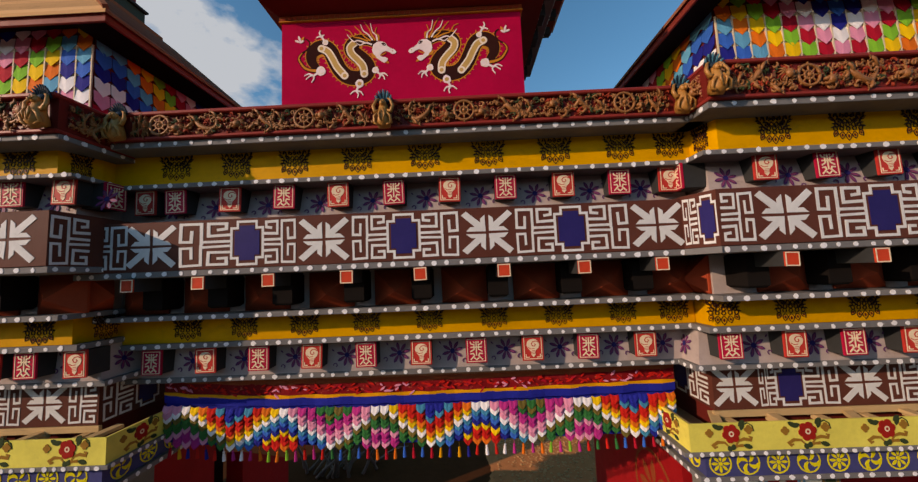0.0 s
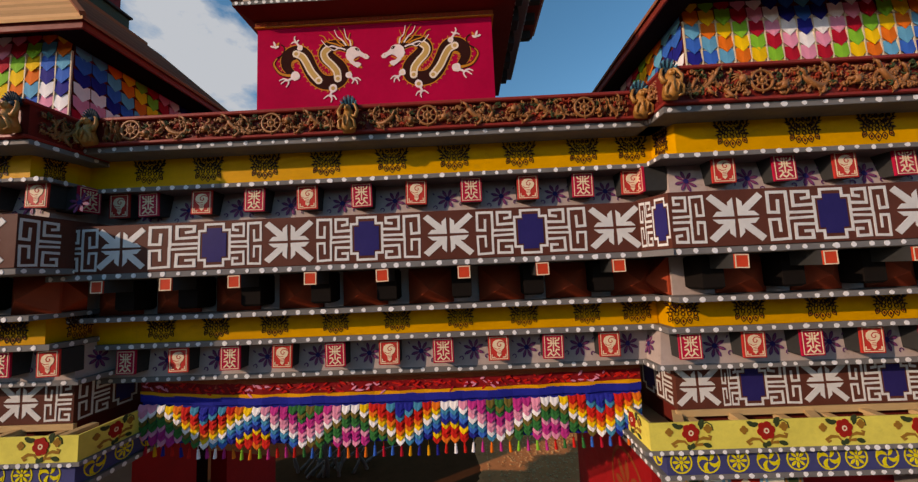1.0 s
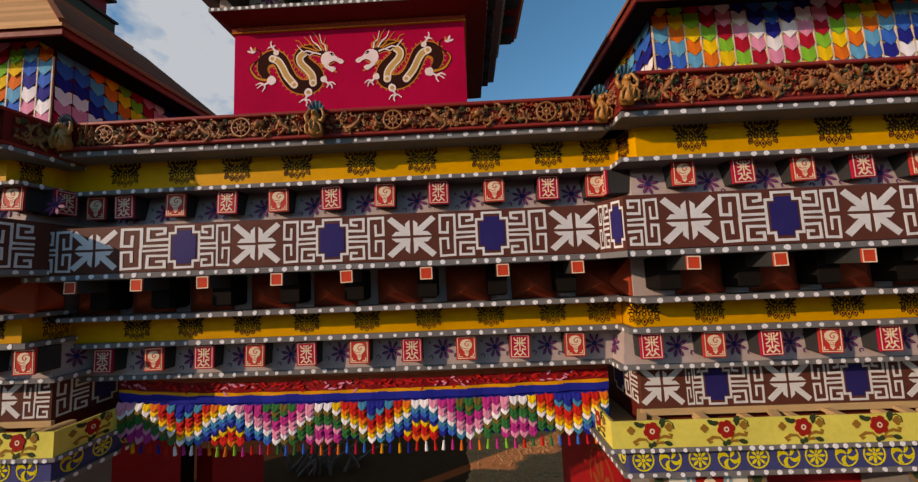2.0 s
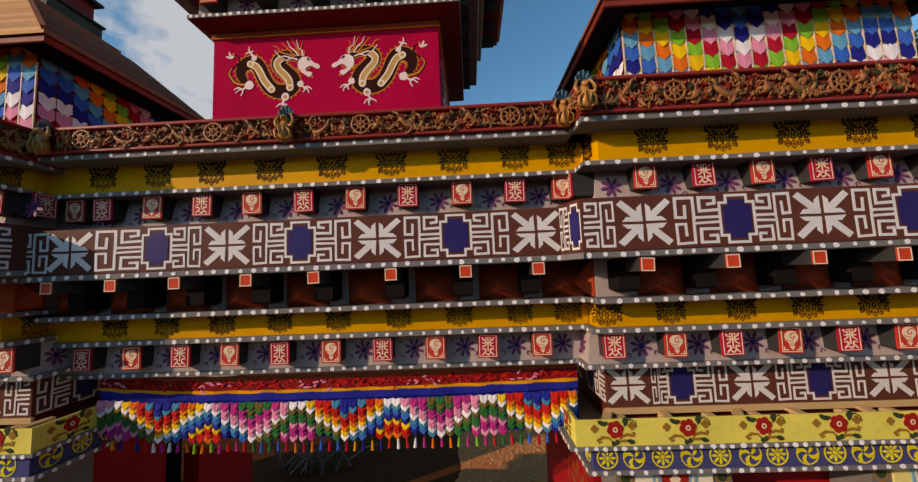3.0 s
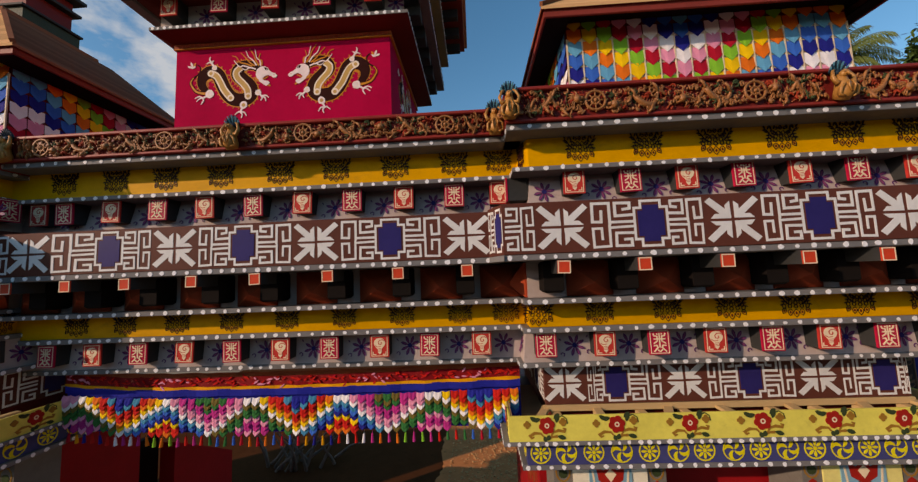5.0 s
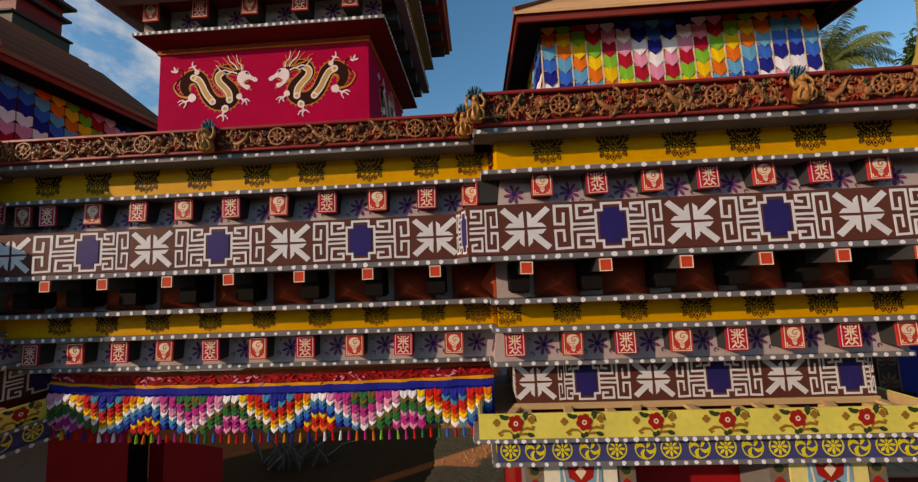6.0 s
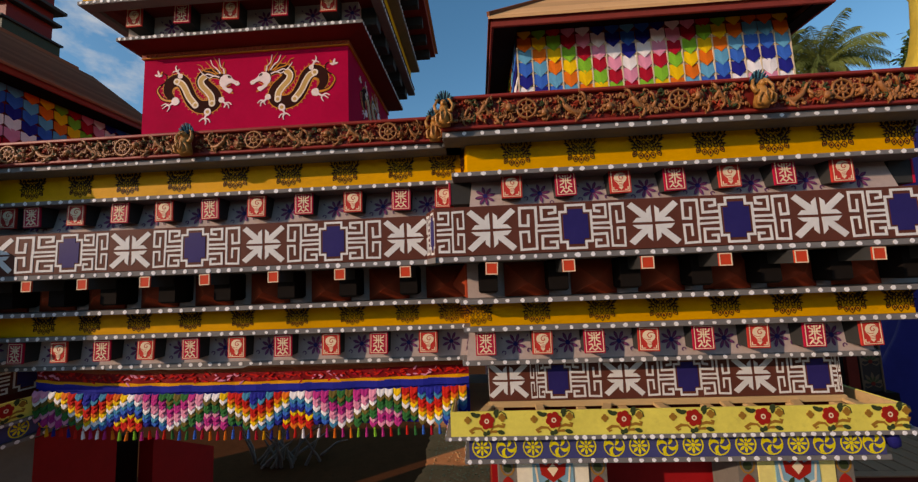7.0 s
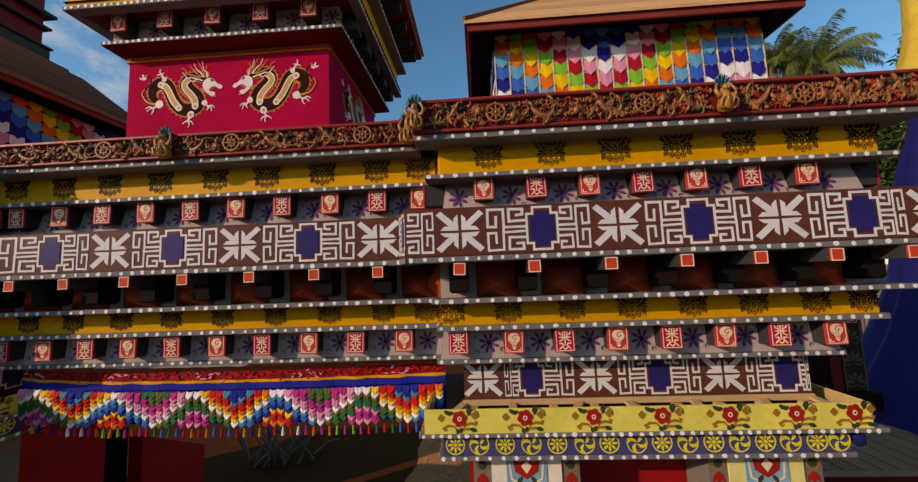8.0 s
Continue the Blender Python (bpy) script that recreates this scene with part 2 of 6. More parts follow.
    def blob(self, c, r, seg=8, rings=5, mi=0):
        c = Vector(c)
        v = [c + Vector((0, 0, r[2]))]
        for i in range(1, rings):
            a = math.pi * i / rings
            for k in range(seg):
                b = 2 * math.pi * k / seg
                v.append(c + Vector((r[0] * math.sin(a) * math.cos(b), r[1] * math.sin(a) * math.sin(b), r[2] * math.cos(a))))
        v.append(c - Vector((0, 0, r[2])))
        f = [(0, 1 + k, 1 + (k + 1) % seg) for k in range(seg)]
        for i in range(rings - 2):
            for k in range(seg):
                k2 = (k + 1) % seg
                f.append((1 + i * seg + k, 1 + (i + 1) * seg + k, 1 + (i + 1) * seg + k2, 1 + i * seg + k2))
        e = len(v) - 1
        f += [(e, 1 + (rings - 2) * seg + (k + 1) % seg, 1 + (rings - 2) * seg + k) for k in range(seg)]
        return self.add(v, f, mi)

    def mesh(self, name, *mats, smooth=False):
        return mesh_of(name, self.v, self.f, None, smooth, list(mats), self.m)


def part(name, me, parent=None, m=None, label=""):
    ob = new(name, me)
    if parent is not None:
        ob.parent = parent
    if m is not None:
        ob.matrix_local = m
    if label:
        tagged(ob, label)
    return ob


def thing(name, label, category, at=(0, 0, 0), group="", kind=""):
    ob = new(name)
    ob.location = at
    return tagged(ob, label, category, group, kind)


def at(x, y, z, rz=0.0, sx=1.0, sz=1.0):
    return pose(x, y, z, 0, 0, rz) @ Matrix.Diagonal((sx, 1, sz, 1))


# ---------------------------------------------------------------- painted motifs, shared meshes


def arrow_mesh():
    """One quarter of a star: an arrow that points to the star's centre."""
    b, k = Build(), 0
    for pts in ([(.06, .06), (.82, .06), (.64, .25), (.06, .25)], [(.07, .07), (.25, .07), (.25, .64), (.07, .82)], [(.15, .345), (.345, .15), (1.0, .81), (.81, 1.0)]):
        k += 1
        b.poly([(x * 0.22 + random.uniform(-.003, .003), z * 0.185 + random.uniform(-.003, .003)) for x, z in pts], 0.003 + 0.0003 * k)
    return b.mesh("star_arrow", M_WHITE)


def key_mesh():
    """Meander between a star and a blue cross, opening to +x; 0.33 wide, 0.38 high."""
    b, k = Build(), 0
    W, Hh, w = 0.335, 0.188, 0.021
    lines = [[(0.43, 0.0), (0.43, 0.95), (0.03, 0.95), (0.03, 0.14), (0.24, 0.14), (0.24, 0.66)],
             [(0.43, 0.12), (1.0, 0.12)], [(1.0, 0.40), (0.57, 0.39), (0.57, 0.94), (0.92, 0.93), (0.92, 0.67), (0.74, 0.66)]]
    for s in (1, -1):
        for ln in lines:
            k += 1
            pts = [(x * W + random.uniform(-.003, .003), s * z * Hh + random.uniform(-.003, .003)) for x, z in ln]
            b.stroke(pts, w * random.uniform(0.9, 1.1), 0.003 + 0.0003 * k)
    return b.mesh("meander_motif", M_WHITE)


def cross_mesh():
    b = Build()
    s = [(-.60, -1), (.60, -1), (.60, -.70), (1, -.70), (1, .70), (.60, .70), (.60, 1), (-.60, 1), (-.60, .70), (-1, .70), (-1, -.70), (-.60, -.70)]
    b.stroke([(x * 0.137, z * 0.185) for x, z in s], 0.020, 0.0032, 0, True)
    b.poly([(x * 0.108, z * 0.150) for x, z in s], 0.004, mi=1)
    return b.mesh("cross_motif", M_WHITE, M_NAVY)


def ornament_mesh():
    """Black lotus spray of the yellow boards, about 0.34 wide and 0.26 high: five outlined petals under a crown of curls."""
    b, k = Build(), 0.003

    def drop(x, z, ang, ln, wd, fill):
        nonlocal k
        d, t = Vector((math.cos(radians(ang)), math.sin(radians(ang)))), Vector((-math.sin(radians(ang)), math.cos(radians(ang))))
        ring = [Vector((x, z)) + d * ln * u + t * wd * q for u, q in ((0, 0.10), (.35, .5), (.7, .36), (1, 0), (.7, -.36), (.35, -.5), (0, -0.10))]
        k += 0.0002
        b.stroke([(p.x, p.y) for p in ring], 0.0058, k, 0, True)
        if fill:
            k += 0.0002
            b.petal(x + d.x * ln * 0.24, z + d.y * ln * 0.24, radians(ang), ln * 0.44, wd * 0.36, k, 1)

    for x, z, a, ln, wd in ((0, -.048, -90, .074, .054), (.052, -.045, -82, .062, .048), (-.052, -.045, -98, .062, .048), (.100, -.034, -60, .056, .040), (-.100, -.034, -120, .056, .040)):
        drop(x, z, a, ln, wd, True)
    for row, (z, n, w) in enumerate(((-.026, 5, .098), (.008, 5, .086), (.042, 4, .056))):
        for i in range(n):
            x = -w + 2 * w * i / (n - 1)
            drop(x, z - 0.010 + 0.10 * abs(x), 90 - x * 500, 0.040, 0.036, False)
    drop(0, .085, 90, .040, .030, True)
    for s in (-1, 1):
        stem = [(s * .060, .000), (s * .100, .030), (s * .120, .070), (s * .150, .100)]
        k += 0.0002
        b.stroke(stem, 0.009, k, taper=[1, 1, .8, .6])
        for x, z, a, ln in ((.090, .030, 5, .050), (.105, .055, 20, .050), (.122, .080, 10, .045), (.098, .060, 120, .040), (.118, .090, 110, .040), (.085, .085, 75, .040), (.140, .100, 60, .035), (.060, .090, 100, .036), (.112, .010, -20, .040)):
            k += 0.0002
            b.petal(s * x, z, radians(a if s > 0 else 180 - a), ln, 0.0125, k)
        for x, z, r in ((.075, .060, .015), (.040, .098, .012)):
            k += 0.0002
            b.stroke([(s * (x + r * math.cos(a)), z + r * math.sin(a)) for a in (radians(30 + 48 * j) for j in range(7))], 0.007, k)
    return b.mesh("lotus_ornament", M_INK, M_INKRED)


def daisy_mesh():
    """Eight petals that spring from one dark eye, with a paler vein in each."""
    b = Build()
    for k, (r0, ln, wd, mi) in enumerate(((0.020, 0.092, 0.034, 0), (0.018, 0.076, 0.014, 2))):
        pts = []
        for i in range(8):
            a = radians(22.5 + 45 * i + random.uniform(-4, 4))
            d, t = Vector((math.cos(a), math.sin(a))), Vector((-math.sin(a), math.cos(a)))
            for u, q in ((0.0, -0.16), (0.35, -0.42), (0.65, -0.5), (0.9, -0.26), (1.0, 0), (0.9, 0.26), (0.65, 0.5), (0.35, 0.42), (0.0, 0.16)):
                p = d * (r0 + ln * u) + t * wd * q
                pts.append((p.x, p.y))
        b.poly(pts, 0.0032 + 0.001 * k, mi=mi)
    b.disc(0, 0, 0.026, 0.0056, 9, 1, 0.1)
    return b.mesh("painted_daisy", M_PURPLE, M_NAVY, M_LILAC)


def sprig_mesh():
    """Small curls and dabs beside a daisy."""
    b = Build()
    for s in (-1, 1):
        b.stroke([(s * (0.135 + 0.020 * math.cos(a)), -0.080 + 0.020 * math.sin(a)) for a in (radians(50 * j) for j in range(6))], 0.009, 0.0035, 0)
        b.petal(s * 0.128, 0.060, radians(90 - s * 40), 0.034, 0.014, 0.0036, 0)
    return b.mesh("painted_sprig", M_PURPLE)


def conch_mesh():
    """Cream conch with a red coil, over a pointed foot with bars, in a thin frame."""
    b = Build()
    b.stroke([(-.086, -.106), (.086, -.106), (.086, .106), (-.086, .106)], 0.007, 0.0025, 1, True)
    b.poly([(.004, -.090), (.024, -.066), (.022, -.040), (.030, -.022), (.054, .000), (.064, .030), (.056, .060), (.034, .080), (.004, .086), (-.030, .080), (-.054, .060),
            (-.062, .030), (-.052, .000), (-.030, -.022), (-.018, -.040), (-.018, -.066)], 0.003)
    b.stroke([(.058, .052), (.034, .066), (.004, .062), (-.014, .042), (-.006, .020), (.014, .016), (.026, .030), (.016, .042)], 0.0075, 0.005, 2)
    b.stroke([(-.050, .006), (-.020, -.010), (.016, -.004)], 0.006, 0.0052, 2)
    for z in (-.030, -.044, -.058):
        b.stroke([(-.020, z), (.022, z + .005)], 0.0045, 0.0045, 2)
    for sx in (-1, 1):
        b.stroke([(sx * .070, -.060), (sx * .070, -.090), (sx * .036, -.090)], 0.008, 0.0035)
    return b.mesh("conch_motif", M_CREAM, M_CREAM, M_RED)


def knot_mesh():
    """Cream seal-like sign of mirrored hooks on a stem, in a thin frame."""
    b, k = Build(), 0.003
    b.stroke([(-.087, -.107), (.087, -.107), (.087, .107), (-.087, .107)], 0.007, 0.0025, 1, True)
    lines = [[(0, .088), (0, -.052)], [(-.058, .030), (.058, .030)], [(-.026, -.070), (0, -.092), (.026, -.070)]]
    for s in (-1, 1):
        lines += [[(s * .060, .086), (s * .050, .062), (s * .022, .056), (s * .022, .010), (s * .060, -.014)], [(s * .026, .086), (s * .018, .072)],
                  [(s * .062, -.034), (s * .030, -.030), (s * .020, -.052), (s * .060, -.092)]]
    for pts in lines:
        k += 0.0003
        b.stroke(pts, 0.0115, k)
    return b.mesh("knot_motif", M_CREAM, M_CREAM)


def bouquet_mesh():
    """Red blossom with leaves and scrolls of the planters, about 0.45 wide."""
    b, k = Build(), 0.003
    for pts in ([(-.02, -.09), (-.06, -.045), (-.12, -.04), (-.165, -.065), (-.15, -.085), (-.125, -.075)], [(.02, -.09), (.06, -.035), (.11, -.02), (.165, -.03), (.175, -.01), (.15, 0.0)],
                [(.0, -.10), (.05, -.075), (.10, -.072)]):
        k += 0.0003
        b.stroke(pts, 0.022, k, 2, taper=[0.5, 0.8, 1.2, 1.1, 0.8, 0.5][:len(pts)])
    b.stroke([(.10, .09), (.15, .11), (.19, .085), (.20, .04)], 0.008, k + .0003, 1)
    for x, z, a, ln in ((-.085, .06, 150, .085), (-.06, .085, 195, .07), (.07, .085, 40, .07), (.09, .05, 75, .07), (.10, -.07, -15, .08), (.02, -.06, 250, .05), (-.03, -.07, 290, .05)):
        k += 0.0002
        b.petal(x, z, radians(a), ln, 0.042, k, 1)
    for x, z, r in ((-.19, .035, .030), (.155, .055, .032)):
        for j in range(4):
            k += 0.0002
            b.disc(x + 0.6 * r * math.cos(j * 1.57), z + 0.6 * r * math.sin(j * 1.57), r * 0.62, k, 7, 2)
    for j in range(6):
        k += 0.0002
        a = radians(60 * j + 12)
        b.disc(0.045 * math.cos(a), 0.025 + 0.045 * math.sin(a), 0.034, k, 9, 0)
    b.disc(0, 0.025, 0.024, k + 0.0004, 9, 3)
    b.disc(0, 0.025, 0.012, k + 0.0008, 7, 0)
    return b.mesh("painted_bouquet", M_PRED, M_PGREEN, M_POCHRE, M_CREAM)


def spoke_mesh():
    b = Build()
    b.stroke([(0.098 * math.cos(a), 0.098 * math.sin(a)) for a in (2 * math.pi * i / 16 for i in range(16))], 0.013, 0.003, 0, True)
    for i in range(8):
        b.petal(0, 0, radians(45 * i), 0.062, 0.026, 0.0032 + .0002 * i, start=0.022)
    b.disc(0, 0, 0.018, 0.006, 8)
    return b.mesh("wheel_motif", M_YWHEEL)


def swirl_mesh():
    b = Build()
    b.stroke([(0.102 * math.cos(a), 0.102 * math.sin(a)) for a in (2 * math.pi * i / 16 for i in range(16))], 0.011, 0.003, 0, True)
    for i in range(4):
        a0 = radians(90 * i + 20)
        out = [(r * math.cos(a0 + t), r * math.sin(a0 + t)) for r, t in ((0.012, 0), (0.04, 0.1), (0.07, 0.35), (0.094, 0.75))]
        back = [(r * math.cos(a0 + t), r * math.sin(a0 + t)) for r, t in ((0.094, 1.25), (0.068, 0.95), (0.038, 0.75), (0.012, 0.7))]
        b.poly(out + back, 0.0033 + 0.0003 * i)
    return b.mesh("swirl_motif", M_YWHEEL)


ME_ARROW, ME_KEY, ME_CROSS, ME_ORN, ME_DAISY = [arrow_mesh() for _ in range(4)], key_mesh(), cross_mesh(), ornament_mesh(), daisy_mesh()
ME_SPRIG = sprig_mesh()
ME_CONCH, ME_KNOT, ME_BOUQ, ME_SPOKE, ME_SWIRL = conch_mesh(), knot_mesh(), bouquet_mesh(), spoke_mesh(), swirl_mesh()


def beam_mesh(mat):
    b = Build()
    b.box(-0.098, 0.098, 0.006, 0.215, -0.118, 0.118, 1, 0.004)
    b.box(-0.104, 0.104, -0.012, 0.006, -0.124, 0.124, 0, 0.004)
    return b.mesh("beam_end", mat, M_DARK)


ME_BEAM_R, ME_BEAM_C = beam_mesh(M_RED), beam_mesh(M_CRIM)
ME_TILE = Build().box(-0.055, 0.055, -0.012, 0.0, -0.055, 0.055, 0, 0.003).mesh("end_tile", M_ORANGE)


def pyramid_mesh():
    b = Build()
    w, z0, z1 = 0.222, -0.172, 0.172
    b.add([(-w, 0.02, z0), (w, 0.02, z0), (w, 0.02, z1), (-w, 0.02, z1), (-w, 0, z0), (w, 0, z0), (w, 0, z1), (-w, 0, z1), (0, -0.150, -0.040)],
          [(4, 5, 8), (5, 6, 8), (6, 7, 8), (7, 4, 8), (0, 1, 5, 4), (1, 2, 6, 5), (2, 3, 7, 6), (3, 0, 4, 7), (3, 2, 1, 0)])
    return b.mesh("pyramid_stud", M_PYR)


ME_PYR = pyramid_mesh()


# ---------------------------------------------------------------- carved cornice pieces


def wheel_mesh():
    b = Build()
    n = 20
    for R, r in ((0.088, 0.013), (0.036, 0.009)):
        b.tube([(R * math.cos(2 * math.pi * i / n), -0.018, R * math.sin(2 * math.pi * i / n)) for i in range(n + 1)], [r] * (n + 1), 6)
    for i in range(8):
        a = 2 * math.pi * i / 8
        b.tube([(0.015 * math.cos(a), -0.018, 0.015 * math.sin(a)), (0.088 * math.cos(a), -0.018, 0.088 * math.sin(a))], [0.009, 0.007], 5)
    b.blob((0, -0.02, 0), (0.02, 0.02, 0.02))
    for i in range(8):
        a = 2 * math.pi * i / 8
        b.blob((0.104 * math.cos(a), -0.018, 0.104 * math.sin(a)), (0.009, 0.010, 0.009), 6, 4)
    return b.mesh("dharma_wheel", M_GOLD, smooth=True)


def dragon_mesh(seed):
    """A carved dragon among clouds and flames, 0.66 long and 0.2 high, in deep relief."""
    rnd = random.Random(seed)
    b = Build()
    pts, rads = [], []
    n = 34
    ph = (0.4, 1.3, 2.2)[seed % 3]
    for i in range(n):
        u = i / (n - 1)
        pts.append((-0.27 + 0.48 * u + 0.030 * math.sin(u * 13 + ph), -0.014 - 0.010 * math.sin(u * 15), 0.046 * math.sin(u * 10.5 + ph) - 0.004))
        rads.append(0.005 + 0.017 * math.sin(math.pi * min(1, u * 0.85 + 0.12)) ** 1.2)
    b.tube(pts, rads, 8)
    nx, nz = 96, 30
    o = len(b.v)
    for i in range(nx + 1):
        for k in range(nz + 1):
            x, z = -0.335 + 0.67 * i / nx, -0.098 + 0.196 * k / nz
            q = Vector((x * 22, z * 30, seed * 7.3))
            r1 = 1 - abs(noise.noise(q)) * 3.2
            r2 = 1 - abs(noise.noise(q * 2.3)) * 3.0
            edge = min(1.0, (0.098 - abs(z)) / 0.022)
            b.v.append((x, 0.010 - 0.034 * max(0.0, 0.70 * r1 + 0.45 * r2 - 0.16) * edge, z))
    for i in range(nx):
        for k in range(nz):
            a = o + i * (nz + 1) + k
            b.f.append((a, a + nz + 1, a + nz + 2, a + 1))
            patch = noise.noise(Vector((b.v[a][0] * 9, b.v[a][2] * 12, seed * 3.1)))
            b.m.append(1 if b.v[a][1] > -0.006 else (3 if patch > 0.24 else (2 if patch < -0.27 else 0)))
    hx, hz = pts[-1][0] + 0.026, pts[-1][2] + 0.012
    b.blob((hx, -0.040, hz), (0.040, 0.030, 0.030))
    b.blob((hx + 0.040, -0.040, hz + 0.004), (0.030, 0.020, 0.013))
    b.blob((hx + 0.030, -0.036, hz - 0.024), (0.026, 0.016, 0.008))
    for j in range(8):
        a = radians(85 + 22 * j)
        b.tube([(hx - 0.01, -0.03, hz), (hx - 0.01 + 0.05 * math.cos(a), -0.040, hz + 0.042 * math.sin(a)), (hx + 0.095 * math.cos(a + 0.35), -0.024, hz + 0.066 * math.sin(a + 0.3))], [0.009, 0.008, 0.002], 5, 3 if j % 4 == 1 else 0)
    for i in (5, 12, 19, 26):
        p = pts[i]
        s = 1 if i % 2 else -1
        q = (p[0] + 0.028, -0.036, p[2] + s * 0.042)
        b.tube([p, q, (q[0] + 0.03, -0.036, q[2] + s * 0.016)], [0.018, 0.013, 0.009], 6)
        for c in (-0.022, 0.0, 0.022):
            b.tube([(q[0] + 0.03, -0.036, q[2] + s * 0.016), (q[0] + 0.055, -0.040, q[2] + s * 0.016 + c)], [0.007, 0.002], 4)
    for i in range(2, n - 2):
        p = pts[i]
        b.tube([(p[0], p[1] - 0.01, p[2] + rads[i] * 0.7), (p[0] - 0.012, p[1] - 0.012, p[2] + rads[i] + 0.014)], [0.006, 0.001], 4)
    for _ in range(80):
        cx, cz, r = rnd.uniform(-0.33, 0.33), rnd.choice((-1, 1)) * rnd.uniform(0.010, 0.082), rnd.uniform(0.012, 0.028)
        t0, w, ex = rnd.uniform(0, 6.28), rnd.choice((-1, 1)), rnd.uniform(1.0, 1.7)
        patch = noise.noise(Vector((cx * 9, cz * 12, seed * 3.1)))
        b.tube([(cx + ex * r * (1 - 0.1 * j) * math.cos(t0 + w * j * 0.6), -0.018 - 0.002 * j, cz + r * (1 - 0.1 * j) * math.sin(t0 + w * j * 0.6)) for j in range(7)],
               [0.002, 0.005, 0.008, 0.009, 0.008, 0.006, 0.003], 6, 3 if patch > 0.24 else (2 if patch < -0.27 else 0))
    return b.mesh("dragon_relief", M_GOLD, M_CORN, M_PGREEN, M_CARVERED, smooth=True)


def guardian_mesh(crest):
    """Gilt bird-like guardian with raised arms, a round belly and a ribbed fan of crest feathers; 0.36 high, leaning out to -y."""
    b = Build()
    b.tube([(0, -0.05, 0.06), (0, -0.075, 0.02), (0, -0.085, -0.03), (0, -0.095, -0.08), (0, -0.090, -0.13), (0, -0.060, -0.175)], [0.024, 0.044, 0.050, 0.066, 0.074, 0.060], 12)
    b.blob((0, -0.110, 0.040), (0.034, 0.032, 0.036), 10, 7)
    b.tube([(0, -0.135, 0.040), (0, -0.158, 0.026), (0, -0.150, 0.006)], [0.014, 0.012, 0.003], 6)
    for s in (-1, 1):
        b.tube([(s * 0.034, -0.10, -0.03), (s * 0.078, -0.115, -0.045), (s * 0.094, -0.105, 0.015), (s * 0.066, -0.085, 0.085), (s * 0.040, -0.08, 0.100)], [0.018, 0.020, 0.017, 0.012, 0.007], 8)
        b.tube([(s * 0.040, -0.15, -0.07), (s * 0.074, -0.145, -0.10), (s * 0.078, -0.125, -0.155), (s * 0.036, -0.135, -0.180)], [0.010, 0.016, 0.017, 0.008], 7)
        b.tube([(s * 0.012, -0.155, -0.04), (s * 0.028, -0.168, -0.09), (s * 0.012, -0.165, -0.15)], [0.007, 0.010, 0.005], 6)
        b.blob((s * 0.014, -0.136, 0.052), (0.008, 0.008, 0.008), 6, 4)
    for j in range(11):
        a = radians(18 + 144 * j / 10)
        b.tube([(0.036 * math.cos(a), -0.055, 0.06 + 0.02 * math.sin(a)), (0.076 * math.cos(a), -0.065, 0.06 + 0.085 * math.sin(a)), (0.094 * math.cos(a), -0.090, 0.055 + 0.130 * math.sin(a))],
               [0.011, 0.014, 0.006], 5, 1 if j % 2 else 2)
    b.blob((0, -0.06, 0.075), (0.046, 0.034, 0.036), 9, 6, 2)
    return b.mesh("guardian_head", M_BRIGHTGOLD, crest, M_DARKTEAL, smooth=True)


ME_WHEEL = wheel_mesh()
ME_DRAGON = [dragon_mesh(s) for s in (1, 2, 3)]
ME_GUARD, ME_GUARD_DARK = guardian_mesh(M_TEAL), guardian_mesh(M_DARKTEAL)


# ---------------------------------------------------------------- facade
YB = 4.95       # back of the facade boards


def dots(pl, length, m, step):
    """White dabs along a plank edge: local x along it."""
    b = Build()
    x = 0.05
    while x < length - 0.03:
        b.disc(x, random.uniform(-0.004, 0.004), random.uniform(0.017, 0.024), 0.004, 8, 0, 0.16, random.uniform(0.85, 1.25))
        x += step * random.uniform(0.82, 1.18)
    tagged(part("painted_dots", b.mesh("painted_dots", M_DOT), pl, m), kind="stuff")


def plank(parent, x0, x1, y, z0, z1, sides, step=0.135):
    """Grey plank whose dotted front edge lies at y; sides: which ends show."""
    b = Build().box(x0, x1, y, YB, z0, z1, 0, 0.004)
    pl = part("dotted_plank", b.mesh("dotted_plank", M_GREY), parent)
    zc = (z0 + z1) / 2
    dots(pl, x1 - x0, at(x0, y, zc), step)
    if "l" in sides:
        dots(pl, 0.7, at(x0, y + 0.7, zc, -90), step)
    if "r" in sides:
        dots(pl, 0.7, at(x1, y, zc, 90), step)
    return pl


def board(name, parent, x0, x1, y, z0, z1, mat, back=YB - 0.02):
    return part(name, Build().box(x0, x1, y, back, z0, z1, 0, 0.004).mesh(name, mat), parent)


def slope_wall(name, parent, x0, x1, yt, yb, z0, z1, inset, mat):
    """Wall leaning in its depth: front edge at yb below and yt above; the ends lean by inset as well."""
    il, ir = inset
    v = [(x0, yb, z0), (x1, yb, z0), (x1, YB, z0), (x0, YB, z0), (x0 + il, yt, z1), (x1 - ir, yt, z1), (x1 - ir, YB, z1), (x0 + il, YB, z1)]
    f = [(3, 2, 1, 0), (4, 5, 6, 7), (0, 1, 5, 4), (1, 2, 6, 5), (2, 3, 7, 6), (3, 0, 4, 7)]
    return part(name, mesh_of(name, v, f, mat), parent)


